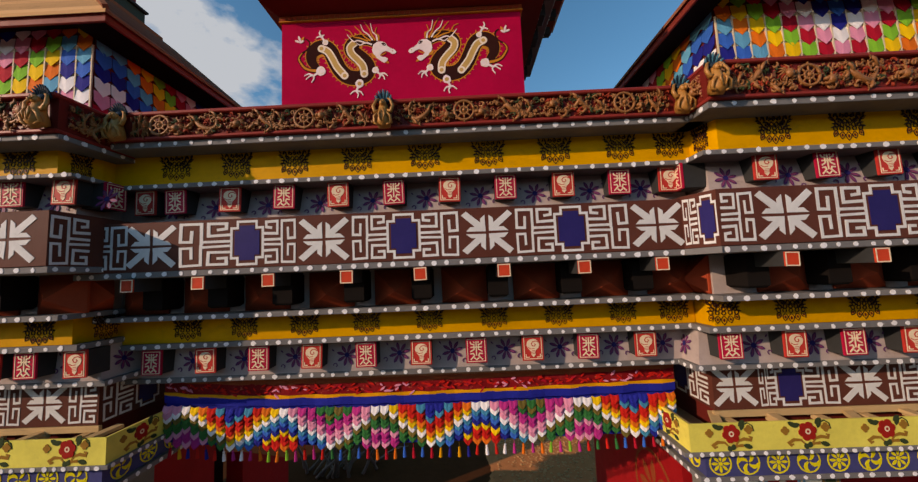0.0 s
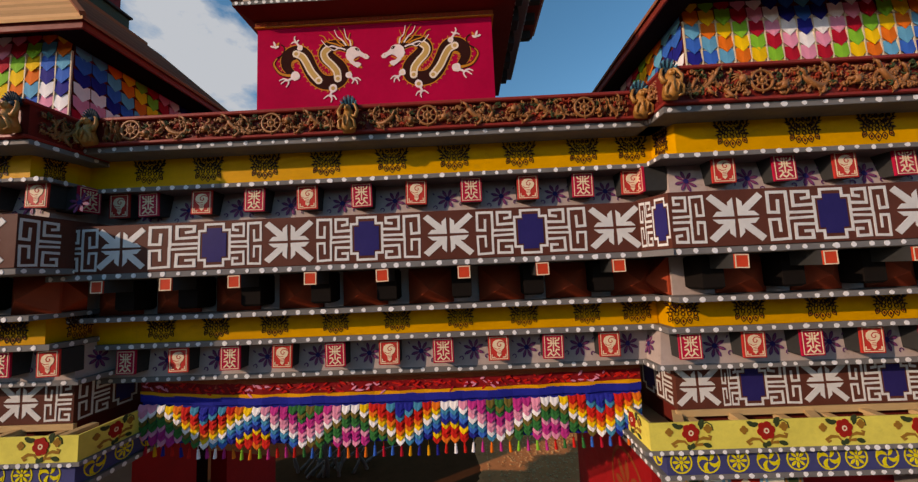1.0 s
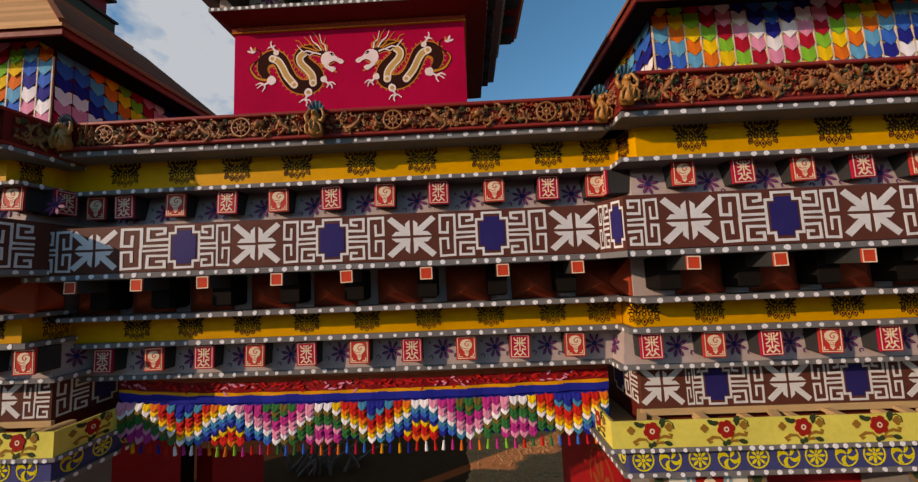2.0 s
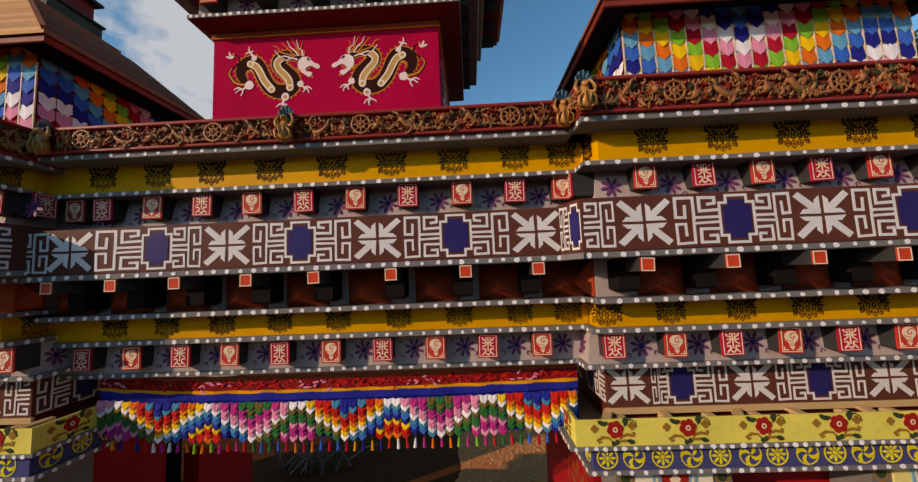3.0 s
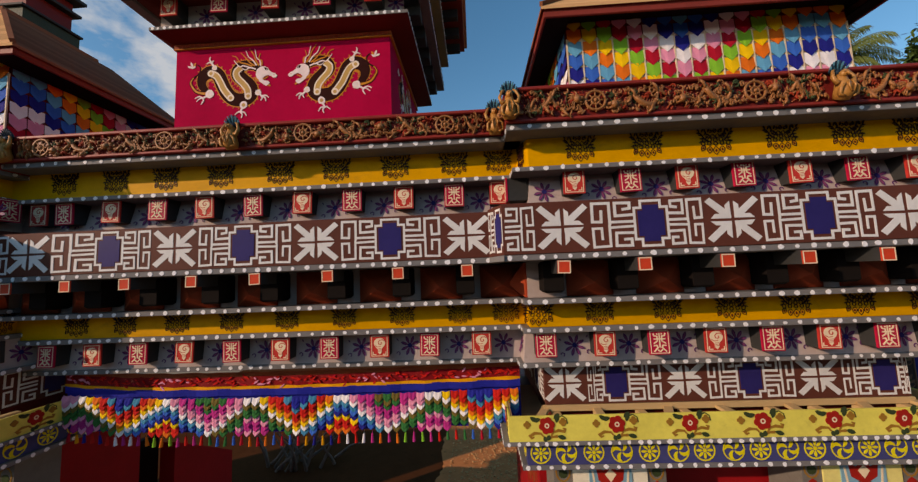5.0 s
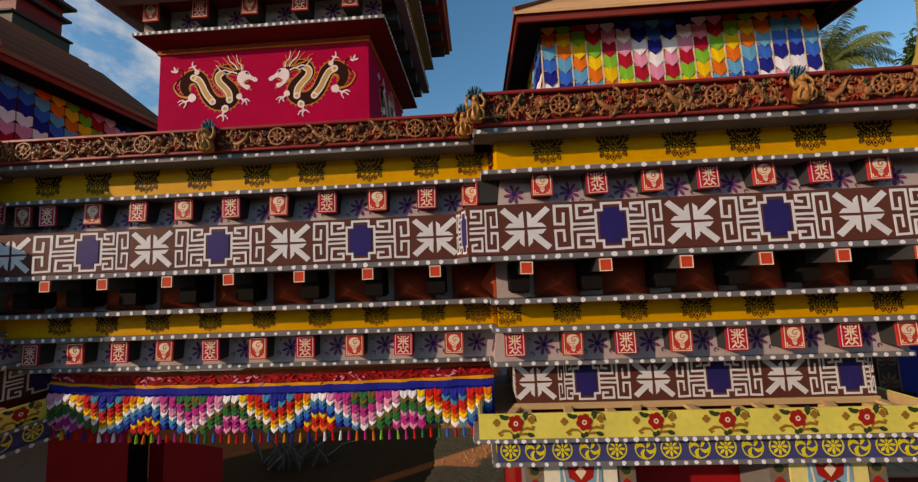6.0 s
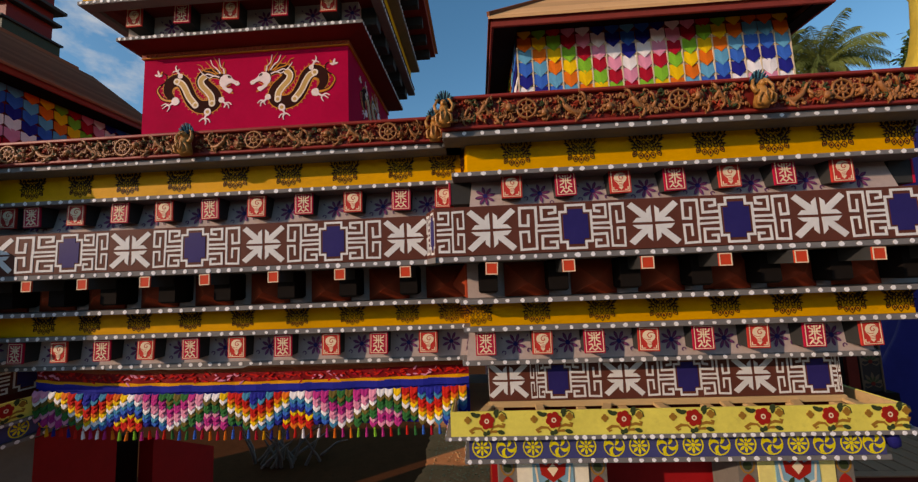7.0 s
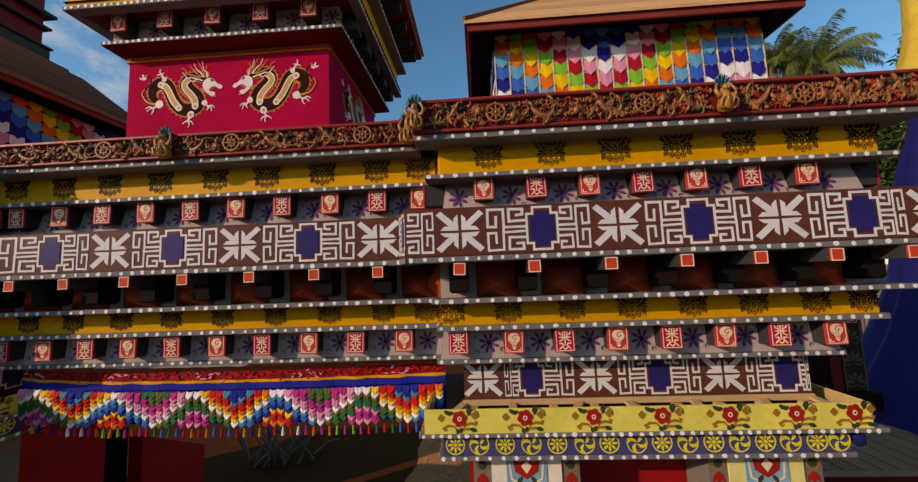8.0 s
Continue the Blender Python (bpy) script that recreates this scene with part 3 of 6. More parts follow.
def beam_row(parent, xs, y, z, first, wall, yw, zw, lean=-13.6):
    """Painted beam ends with daisies on the wall between them."""
    for i, x in enumerate(xs):
        conch = (i + first) % 2 == 0
        be = part("beam_end", ME_BEAM_R if conch else ME_BEAM_C, parent, at(x, y, z + random.uniform(-.004, .004)) @ pose(0, 0, 0, 0, random.uniform(-1.5, 1.5), random.uniform(-1.5, 1.5)))
        part("conch_motif" if conch else "knot_motif", ME_CONCH if conch else ME_KNOT, be, at(0, -0.0125, 0))
        if i + 1 < len(xs):
            m = at((x + xs[i + 1]) / 2 + 0.03, yw, zw) @ pose(0, 0, 0, lean, random.uniform(-12, 12), 0)
            part("painted_daisy", ME_DAISY, wall, m)
            part("painted_sprig", ME_SPRIG, wall, m)


WALL_LEAN = -13.6


def joists(parent, xs, y, z, yback):
    for x in xs:
        j = part("joist", Build().box(-0.05, 0.05, 0.0, yback - y, -0.055, 0.06, 0, 0.003).mesh("joist", M_DARK), parent, at(x, y, z))
        t = part("end_tile", ME_TILE, j, at(0, -0.002, 0) @ pose(0, 0, 0, 0, random.uniform(-2, 2), 0))
        part("painted_rim", ME_RIM, t, at(0, -0.0125, 0))


ME_RIM = Build().stroke([(-.049, -.049), (.049, -.049), (.049, .049), (-.049, .049)], 0.008, 0.002, 0, True).mesh("painted_rim", M_CREAM)


def star(fb, x, y, z, rz, sx, sz):
    """Four white arrows that meet in a star. Each is its own piece, turned over for its quarter."""
    for i, (a, c) in enumerate(((1, 1), (-1, 1), (-1, -1), (1, -1))):
        if a * c > 0:
            m = pose(0, 0, 0, 0, 0 if a > 0 else 180, 0)
            part("star_arrow", ME_ARROW[i], fb, at(x, y, z, rz, sx, sz) @ m)
        else:
            part("star_arrow", ME_ARROW_M[i], fb, at(x, y, z, rz, sx, sz) @ pose(0, 0, 0, 0, 0 if a < 0 else 180, 0))


def flipped(me):
    """The mirror image of a painted shape."""
    f = me.copy()
    for v in f.vertices:
        v.co.x = -v.co.x
    f.flip_normals()
    return f


ME_ARROW_M = [flipped(m) for m in ME_ARROW]


def fret(parent, x0, x1, y, z0, z1, items, name="fret_board", back=YB - 0.02):
    fb = board(name, parent, x0, x1, y, z0, z1, M_BROWN, back)
    zc, sz = (z0 + z1) / 2, (z1 - z0) / 0.43
    for kind, x, s in items:
        if kind == "s":
            star(fb, x, y, zc, 0, s, sz)
        elif kind == "c":
            part("cross_motif", ME_CROSS, fb, at(x, y, zc, 0, s, sz))
        else:
            part("meander_motif", ME_KEY, fb, at(x, y, zc, 0, s, sz))
    return fb


def fret_items(seq, x0, x1):
    """Stars and crosses at their places, with meanders that fill between them."""
    out = [(k, x, 1.0) for k, x in seq]
    for (k1, a), (k2, c) in zip(seq, seq[1:]):
        if k1 == k2:
            continue
        lo, hi = (a + 0.245, c - 0.145) if k1 == "s" else (a + 0.145, c - 0.245)
        w = (hi - lo) / 0.335
        out.append(("k", lo if k1 == "s" else hi, w if k1 == "s" else -w))
    return out


def cornice(parent, x0, x1, y, z0, z1, wheels, heads, dark=()):
    c = part("carved_cornice", Build().box(x0, x1, y + 0.03, YB, z0, z1 - 0.035, 0, 0.004).mesh("carved_cornice", M_CORN), parent)
    part("red_rail", Build().box(x0 - 0.01, x1 + 0.01, y - 0.012, YB + 0.01, z1 - 0.035, z1, 0, 0.008).mesh("red_rail", M_RAIL), c)
    part("red_rail", Build().box(x0 - 0.006, x1 + 0.006, y + 0.004, YB + 0.005, z0 + 0.002, z0 + 0.03, 0, 0.006).mesh("red_rail", M_RAIL), c)
    zc, k = (z0 + z1) / 2, (z1 - z0) / 0.26
    for x in wheels:
        part("dharma_wheel", ME_WHEEL, c, at(x, y + 0.022, zc))
    marks = sorted(list(wheels) + list(heads) + [x0 - 0.02, x1 + 0.02])
    i = 0
    for a, e in zip(marks, marks[1:]):
        gap = e - a - 0.19
        if gap < 0.15:
            continue
        n = max(1, round(gap / 0.56))
        for j in range(n):
            i += 1
            s = gap / n / 0.66 * (1 if (i + j) % 2 else -1)
            part("dragon_relief", ME_DRAGON[i % 3], c, at(a + 0.095 + gap * (j + 0.5) / n, y + 0.028, zc - 0.002, 0, s, k * 1.05))
    for x in heads:
        part("guardian_head", ME_GUARD_DARK if x in dark else ME_GUARD, c, at(x, y + 0.05, zc + 0.035, 0, 0.92, 0.95))
    return c


def facade(parent, dy, zf, X, side):
    """The stack of boards that all three bays share. X: the left and right end of each layer."""
    S = side
    z = zf
    # planks
    for key, y, z0, z1, st in (("A", 3.785, 5.540, 5.598, 0.15), ("B", 3.995, 5.213, 5.258, 0.135), ("C", 3.695, 4.347, 4.400, 0.125),
                               ("D", 3.992, 3.944, 3.992, 0.13), ("E", 4.222, 3.642, 3.698, 0.125), ("F", 4.427, 3.258, 3.314, 0.125)):
        a, e = X[key]
        plank(parent, a, e, y + dy, z(z0), z(z1), S, st)
    a, e = X["B"]
    il = 0.07 if "l" in S else 0.0
    ir = 0.07 if "r" in S else 0.0
    y1 = splayed_board("yellow_board", parent, a + il, e - ir, 4.025 + dy, z(5.258), z(5.540), M_YELLOW, il * 1.3, ir * 1.3)
    a2, e2 = X["E"]
    y2 = board("yellow_board", parent, a2 + il, e2 - ir, 4.245 + dy, z(3.698), z(3.944), M_YELLOW)
    w1 = slope_wall("daisy_wall", parent, a + il * 2.1, e - ir * 2.1, 4.26 + dy, 4.16 + dy, z(4.80), z(5.213), (0.05 if il else 0, 0.05 if ir else 0), M_WALLGREY)
    a3, e3 = X["F"]
    w2 = slope_wall("daisy_wall", parent, a3 + il * 0.6, e3 - ir * 0.6, 4.462 + dy, 4.436 + dy, z(3.314), z(3.642), (0.04 if il else 0, 0.04 if ir else 0), M_WALLGREY)
    a4, e4 = X["D"]
    back = board("stud_wall", parent, a4 + il, e4 - ir, 4.20 + dy, z(3.992), z(4.347), M_WALLGREY)
    return y1, y2, w1, w2, back


def ornaments(bd, xs, y, z, k=1.0):
    for x in xs:
        part("lotus_ornament", ME_ORN, bd, at(x, y, z, 0, k * random.uniform(0.94, 1.04), k * random.uniform(0.96, 1.02)))


def studs(parent, wall, xs, y, z, brackets):
    for x in xs:
        part("pyramid_stud", ME_PYR, parent, at(x, y, z))
    for x in brackets:
        part("bracket", Build().box(-0.092, 0.092, -0.25, 0.0, -0.12, 0.172, 0, 0.02).mesh("bracket", M_BLACK), wall, at(x - 0.03, y + 0.018, z))


def splayed_board(name, parent, x0, x1, y, z0, z1, mat, sl, sr, deep=0.30):
    """Board whose ends are cut back towards its front by sl and sr."""
    v = [(x, yy, zz) for zz in (z0, z1) for x, yy in ((x0 + sl, y), (x1 - sr, y), (x1, y + deep), (x1, YB - 0.02), (x0, YB - 0.02), (x0, y + deep))]
    f = [(5, 4, 3, 2, 1, 0), (6, 7, 8, 9, 10, 11)] + [(i, (i + 1) % 6, (i + 1) % 6 + 6, i + 6) for i in range(6)]
    return part(name, mesh_of(name, v, f, mat), parent)


def same(z):
    return z


# middle bay over the gateway
mid = thing("gate_bay", "painted wooden gate bay with fret band and carved dragon cornice", "gate")
XM = {k: (-3.52 if k in "AC" else -3.80, 2.10) for k in "ABCDEF"}
y1, y2, w1, w2, wb = facade(mid, 0.0, same, XM, "")
cornice(mid, -3.50, 2.06, 3.735, 5.598, 5.860, (-2.843, -1.518, -0.073, 1.355), (-3.20, -0.79, 1.84), (-3.20,))
ornaments(y1, [-2.911, -2.315, -1.744, -1.125, -0.47, 0.146, 0.788, 1.409, 1.88], 4.024, 5.41)
ornaments(y2, [-2.931, -2.358, -1.753, -1.129, -0.502, 0.138, 0.775, 1.404, 1.90], 4.244, 3.835, 0.97)
beam_row(mid, [-3.25, -2.95, -2.407, -1.87, -1.337, -0.79, -0.245, 0.30, 0.859, 1.40, 1.88], 4.075, 5.095, 0, w1, 4.214, 5.045)
beam_row(mid, [-3.33, -2.78, -2.24, -1.70, -1.153, -0.60, -0.05, 0.51, 1.06, 1.623], 4.296, 3.508, 1, w2, 4.444, 3.475, lean=-4.5)
part("painted_daisy", ME_DAISY, w2, at(1.87, 4.444, 3.475) @ pose(0, 0, 0, -4.5, 0, 0))
joists(mid, [-3.007, -2.396, -1.793, -1.126, -0.503, 0.2, 0.869, 1.514], 3.668, 4.285, 4.20)
studs(mid, wb, [-3.30, -2.70, -2.09, -1.45, -0.80, -0.14, 0.56, 1.22, 1.86], 4.178, 4.168, [-3.007, -2.396, -1.793, -1.126, -0.503, 0.2, 0.869, 1.514])
fret(mid, -3.50, 2.06, 3.690, 4.400, 4.830, fret_items([("s", -2.836), ("c", -1.996), ("s", -1.328), ("c", -0.64), ("s", 0.077), ("c", 0.793), ("s", 1.518)], 0, 0) + [("k", -3.05, -0.95)])


def tower(name, label, dy, zf, mirror, X, spec):
    """A projecting bay with its planter and lower fret band."""
    tw = thing(name, label, "gate tower")
    side = "lr"
    ya, yb2, wa, wl, wk = facade(tw, dy, zf, X, side)
    z = zf
    a, e = X["A"]
    cornice(tw, a - 0.0, e, 3.745 + dy, z(5.60), z(5.60) + 0.325, spec["wheels"], spec["heads"], spec.get("dark", ()))
    for xx, rz in ((a, -90), (e, 90)):
        part("dragon_relief", ME_DRAGON[0], tw, at(xx + (0.028 if rz < 0 else -0.028) * -0.2, 4.08 + dy, z(5.60) + 0.16, rz, 0.72, 1.2))
    ornaments(ya, spec["yu"], 4.024 + dy, z(5.415), 1.03)
    ornaments(yb2, spec["yl"], 4.244 + dy, z(3.835), 1.0)
    beam_row(tw, spec["ta"], 4.095 + dy, z(5.112), spec["ta0"], wa, 4.214 + dy, z(5.05))
    beam_row(tw, spec["tc"], 4.296 + dy, z(3.515), spec["tc0"], wl, 4.444 + dy, z(3.475), lean=-4.5)
    part("painted_daisy", ME_DAISY, wa, at(spec["ta"][0] - 0.27, 4.214 + dy, z(5.05)) @ pose(0, 0, 0, WALL_LEAN, 10, 0))
    part("painted_daisy", ME_DAISY, wa, at(spec["ta"][-1] + 0.26, 4.214 + dy, z(5.05)) @ pose(0, 0, 0, WALL_LEAN, -10, 0))
    joists(tw, spec["or"], 3.668 + dy, z(4.28), 4.20 + dy)
    studs(tw, wk, spec["pyr"], 4.178 + dy, z(4.170), spec["or"])
    a, e = X["C"]
    fb = fret(tw, a, e, 3.685 + dy, z(4.40), z(4.845), spec["fret"])
    if mirror < 0:
        v = [(a + 0.004, 3.685 + dy), (a + 0.004, 4.4), (1.73, 4.4), (1.73, 3.683)]
        wedge = [(x, y, zz) for zz in (4.402, 4.843) for x, y in v]
        quads = [(0, 1, 2, 3), (7, 6, 5, 4), (0, 4, 5, 1), (1, 5, 6, 2), (2, 6, 7, 3), (3, 7, 4, 0)]
        part("splayed_return", mesh_of("splayed_return", wedge, quads, M_BROWN), fb)
        d = Vector((a + 0.004 - 1.73, 3.685 + dy - 3.683)).normalized()
        turn = math.degrees(math.atan2(d.y, d.x))
        for nm, me, u, sx in (("cross_motif", ME_CROSS, 0.205, 0.50), ("meander_motif", ME_KEY, 0.012, 0.34)):
            part(nm, me, fb, at(1.73 + d.x * u + d.y * 0.002, 3.683 + d.y * u - d.x * 0.002, 4.62, turn, sx))
        part("meander_motif", ME_KEY, fb, at(a + 0.015, 3.685 + dy, 4.62, 0, 0.75) @ pose(0.34, 0, 0, 0, 180, 0))
        wedge = [(x - 0.004, y - 0.008, zz) for zz in (4.349, 4.398) for x, y in v]
        part("plank_return", mesh_of("plank_return", wedge, quads, M_GREY), fb)
    else:
        part("meander_motif", ME_KEY, fb, at(e, 3.70 + dy, 4.66, 90, 0.85))
    # ornaments and a beam end on the returns
    for s, x in (("l", X["B"][0] + 0.07), ("r", X["B"][1] - 0.07)):
        rz = -90 if s == "l" else 90
        part("lotus_ornament", ME_ORN, ya, at(x + (0.040 if s == "l" else -0.040), 4.17 + dy, z(5.41), rz * 0.813, 0.52))
        if mirror > 0:
            part("lotus_ornament", ME_ORN, yb2, at(x, 4.42 + dy, z(3.835), rz, 0.8))
        part("pyramid_stud", ME_PYR, tw, at((X["D"][0] + 0.048) if s == "l" else (X["D"][1] - 0.048), 4.36 + dy, z(4.17), rz, 0.62))
        be = part("beam_end", ME_BEAM_C, tw, at(x + (-0.11 if s == "l" else 0.11), 4.34 + dy, z(5.10), rz))
        part("knot_motif", ME_KNOT, be, at(0, -0.0125, 0))
        part("painted_daisy", ME_DAISY, wl, at(X["F"][0] + 0.055 if s == "l" else X["F"][1] - 0.055, 4.66 + dy, z(3.475), rz) @ pose(0, 0, 0, WALL_LEAN, 0, 0))
    # lower fret band
    a, e = X["f2"]
    f2 = fret(tw, a, e, 4.638 + dy, z(2.815), z(3.258), spec["fret2"], "lower_fret_board", 6.2)
    xx, rr = (a, -90) if mirror < 0 else (e, 90)
    part("meander_motif", ME_KEY, f2, at(xx, (4.68 if mirror > 0 else 5.02) + dy, z(3.03), rr, 0.95))
    part("cross_motif", ME_CROSS, f2, at(xx, 5.18 + dy, z(3.03), rr))
    star(f2, xx, 5.75 + dy, z(3.03), rr, 1, 1)
    # blue band under the planter
    a, e = X["H"]
    bb = board("blue_band", tw, a + 0.05, e - 0.05, 4.468 + dy, z(2.285), z(2.518), M_BLUEBAND, 6.3 if mirror < 0 else 5.95)
    for i, x in enumerate(spec["wh"]):
        part("wheel_motif" if i % 2 == 0 else "swirl_motif", ME_SPOKE if i % 2 == 0 else ME_SWIRL, bb, at(x, 4.467 + dy, z(2.405)))
    for s, x in (("l", a + 0.05), ("r", e - 0.05)):
        for i in range(4):
            part("wheel_motif" if i % 2 else "swirl_motif", ME_SPOKE if i % 2 else ME_SWIRL, bb, at(x, 4.65 + 0.3 * i + dy, z(2.405), -90 if s == "l" else 90))
    for key, yy, z0, z1, st in (("G", 4.365, 2.518, 2.558, 0.10), ("H", 4.475, 2.232, 2.286, 0.125)):
        a, e = X[key]
        pl = part("dotted_plank", Build().box(a, e, yy + dy, 6.4 if mirror < 0 else 6.0, z(z0), z(z1), 0, 0.004).mesh("dotted_plank", M_GREY), tw)
        zc = z((z0 + z1) / 2)
        dots(pl, e - a, at(a, yy + dy, zc), st)
        dots(pl, 1.6, at(a, yy + 1.6 + dy, zc, -90), st)
        dots(pl, 1.6, at(e, yy + dy, zc, 90), st)
    # pallet boards behind the planter
    a, e = X["f2"]
    b = Build()
    for k in range(9):
        x = a + 0.1 + (e - a - 0.2) * k / 8
        b.box(x - 0.045, x + 0.045, 4.40 + dy, 4.66 + dy, z(2.70), z(2.745), 0, 0.004)
    b.box(a - 0.02, e + 0.02, 4.625 + dy, 4.66 + dy, z(2.748), z(2.812), 0, 0.004)
    b.box(a - 0.02, e + 0.02, 4.60 + dy, 4.635 + dy, z(2.60), z(2.69), 0, 0.004)
    part("pallet_wood", b.mesh("pallet_wood", M_WOOD), tw)
    core = part("core_wall", Build().box(X["f2"][0] + 0.06, X["f2"][1] - 0.06, 4.72 + dy, 6.6 if mirror < 0 else 5.8, 2.25, 5.50).mesh("core_wall", M_MAROON), tw)
    return tw


def planter(label, a, e, y, z0, z1, flowers, left):
    """Lemon-yellow trough with painted bouquets, open at the top."""
    p = thing("flower_planter", label, "planter", (0, 0, 0), "planters of the gate")
    t = 0.022
    pf = part("front_board", Build().box(a, e, y, y + t, z0, z1, 0, 0.003).mesh("front_board", M_LEMON), p)
    for x in flowers:
        part("painted_bouquet", ME_BOUQ, pf, at(x, y, (z0 + z1) / 2 + 0.004, 0, random.uniform(1.0, 1.08), 1.08))
    for x0, rz in ((a, -90), (e - t, 90)):
        sb = part("side_board", Build().box(x0, x0 + t, y + t, y + 1.75, z0, z1, 0, 0.003).mesh("side_board", M_LEMON), p)
        xi = x0 + t + 0.002 if rz < 0 else x0 - 0.020
        part("inner_board", Build().box(xi, xi + 0.018, y + t + 0.002, y + 1.74, z0 + 0.022, z1 - 0.004, 0, 0.003).mesh("inner_board", M_WOOD), p)
        xx = a if rz < 0 else e
        for yy in (0.35, 1.05):
            part("painted_bouquet", ME_BOUQ, sb, at(xx, y + yy, (z0 + z1) / 2, rz))
    part("floor_board", Build().box(a + t, e - t, y + t, y + 1.75, z0, z0 + 0.02).mesh("floor_board", M_WOOD), p)
    n = 7
    for k in range(n):
        x = a + 0.3 + (e - a - 0.6) * k / (n - 1)
        part("cross_batten", Build().box(-0.045, 0.045, 0.0, 0.34, 0, 0.035, 0, 0.004).mesh("cross_batten", M_WOOD), p, pose(x, y + 0.03, z1 - 0.075, 4, 0, random.uniform(-28, 28)))
    return p


XR = {"A": (1.93, 6.66), "B": (1.99, 6.565), "C": (1.84, 6.62), "D": (2.03, 6.56), "E": (2.04, 6.504), "F": (2.01, 6.245), "f2": (2.288, 6.035), "G": (1.80, 6.495), "H": (1.99, 6.261)}
spec_r = dict(wheels=(2.736, 4.127, 5.55), heads=(1.96, 4.82), yu=[2.652, 3.288, 3.928, 4.533, 5.134, 5.718, 6.285], yl=[2.194, 2.795, 3.45, 4.058, 4.66, 5.253, 5.852, 6.30],
              ta=[2.593, 3.135, 3.674, 4.205, 4.73, 5.253, 5.79], ta0=0, tc=[2.262, 2.842, 3.368, 3.91, 4.447, 4.98, 5.51, 6.043], tc0=1,
              pyr=[2.70, 3.37, 4.03, 4.66, 5.27, 5.87], wh=[2.175, 2.433, 2.709, 2.988, 3.26, 3.547, 3.802, 4.085, 4.342, 4.604, 4.863, 5.12, 5.376, 5.624, 5.882, 6.098])
spec_r["or"] = [2.336, 3.004, 3.673, 4.318, 4.933, 5.553, 6.172]
spec_r["fret"] = fret_items([("s", 2.351), ("c", 3.096), ("s", 3.767), ("c", 4.468), ("s", 5.15), ("c", 5.83), ("s", 6.42)], 0, 0)
spec_r["fret2"] = fret_items([("s", 2.501), ("c", 3.049), ("s", 3.764), ("c", 4.446), ("s", 5.135), ("c", 5.80)], 0, 0) + [("k", 6.030, -0.24)]
tower("gate_tower", "sunlit projecting gate tower with yellow boards and carved dragon cornice", -0.265, same, -1, XR, spec_r)
planter("lemon yellow trough planter with red painted bouquets on the sunlit tower", 1.86, 6.36, 4.11, 2.556, 2.804, [2.236, 2.925, 3.632, 4.324, 4.993, 5.637, 6.19], True)


def zl(z):
    return z + 0.03 + max(0.0, 5.1 - z) * 0.042 - max(0.0, z - 5.2) * 0.25


XL = {"A": (-8.1, -3.335), "B": (-8.0, -3.455), "C": (-8.05, -3.255), "D": (-8.0, -3.50), "E": (-7.95, -3.58), "F": (-7.7, -3.52), "f2": (-7.5, -3.786), "G": (-8.0, -3.40), "H": (-7.7, -3.50)}
spec_l = dict(wheels=(-7.0, -5.6, -4.25), heads=(-3.42, -6.3), dark=(-3.42,), yu=[-7.1, -6.5, -5.87, -5.2, -4.55, -3.95], yl=[-7.1, -6.5, -5.87, -5.2, -4.55, -3.95],
              ta=[-7.3, -6.76, -6.2, -5.67, -5.14, -4.62, -4.09, -3.62], ta0=1, tc=[-7.2, -6.6, -6.1, -5.55, -5.0, -4.45, -4.12, -3.66], tc0=1,
              pyr=[-6.9, -6.25, -5.6, -4.95, -4.3, -3.68], wh=[-7.3 + 0.27 * i for i in range(14)])
spec_l["or"] = [-7.2, -6.57, -5.92, -5.27, -4.62, -3.99]
spec_l["fret"] = fret_items([("c", -7.0), ("s", -6.33), ("c", -5.64), ("s", -4.95), ("c", -4.25), ("s", -3.56)], 0, 0)
spec_l["fret2"] = [("s", -4.33, 1), ("k", -4.085, 0.84), ("k", -4.575, -0.84), ("c", -5.0, 1), ("k", -5.43, 0.84), ("s", -5.68, 1), ("s", -6.9, 1), ("c", -6.3, 1)]
tower("gate_tower", "projecting painted gate tower with a dark shaded return beside the gateway", -0.415, zl, 1, XL, spec_l)
planter("lemon yellow trough planter with red painted bouquets beside the gateway", -7.9, -3.43, 3.96, zl(2.556), zl(2.804), [-7.3, -6.6, -5.9, -5.2, -4.5, -3.78], False)


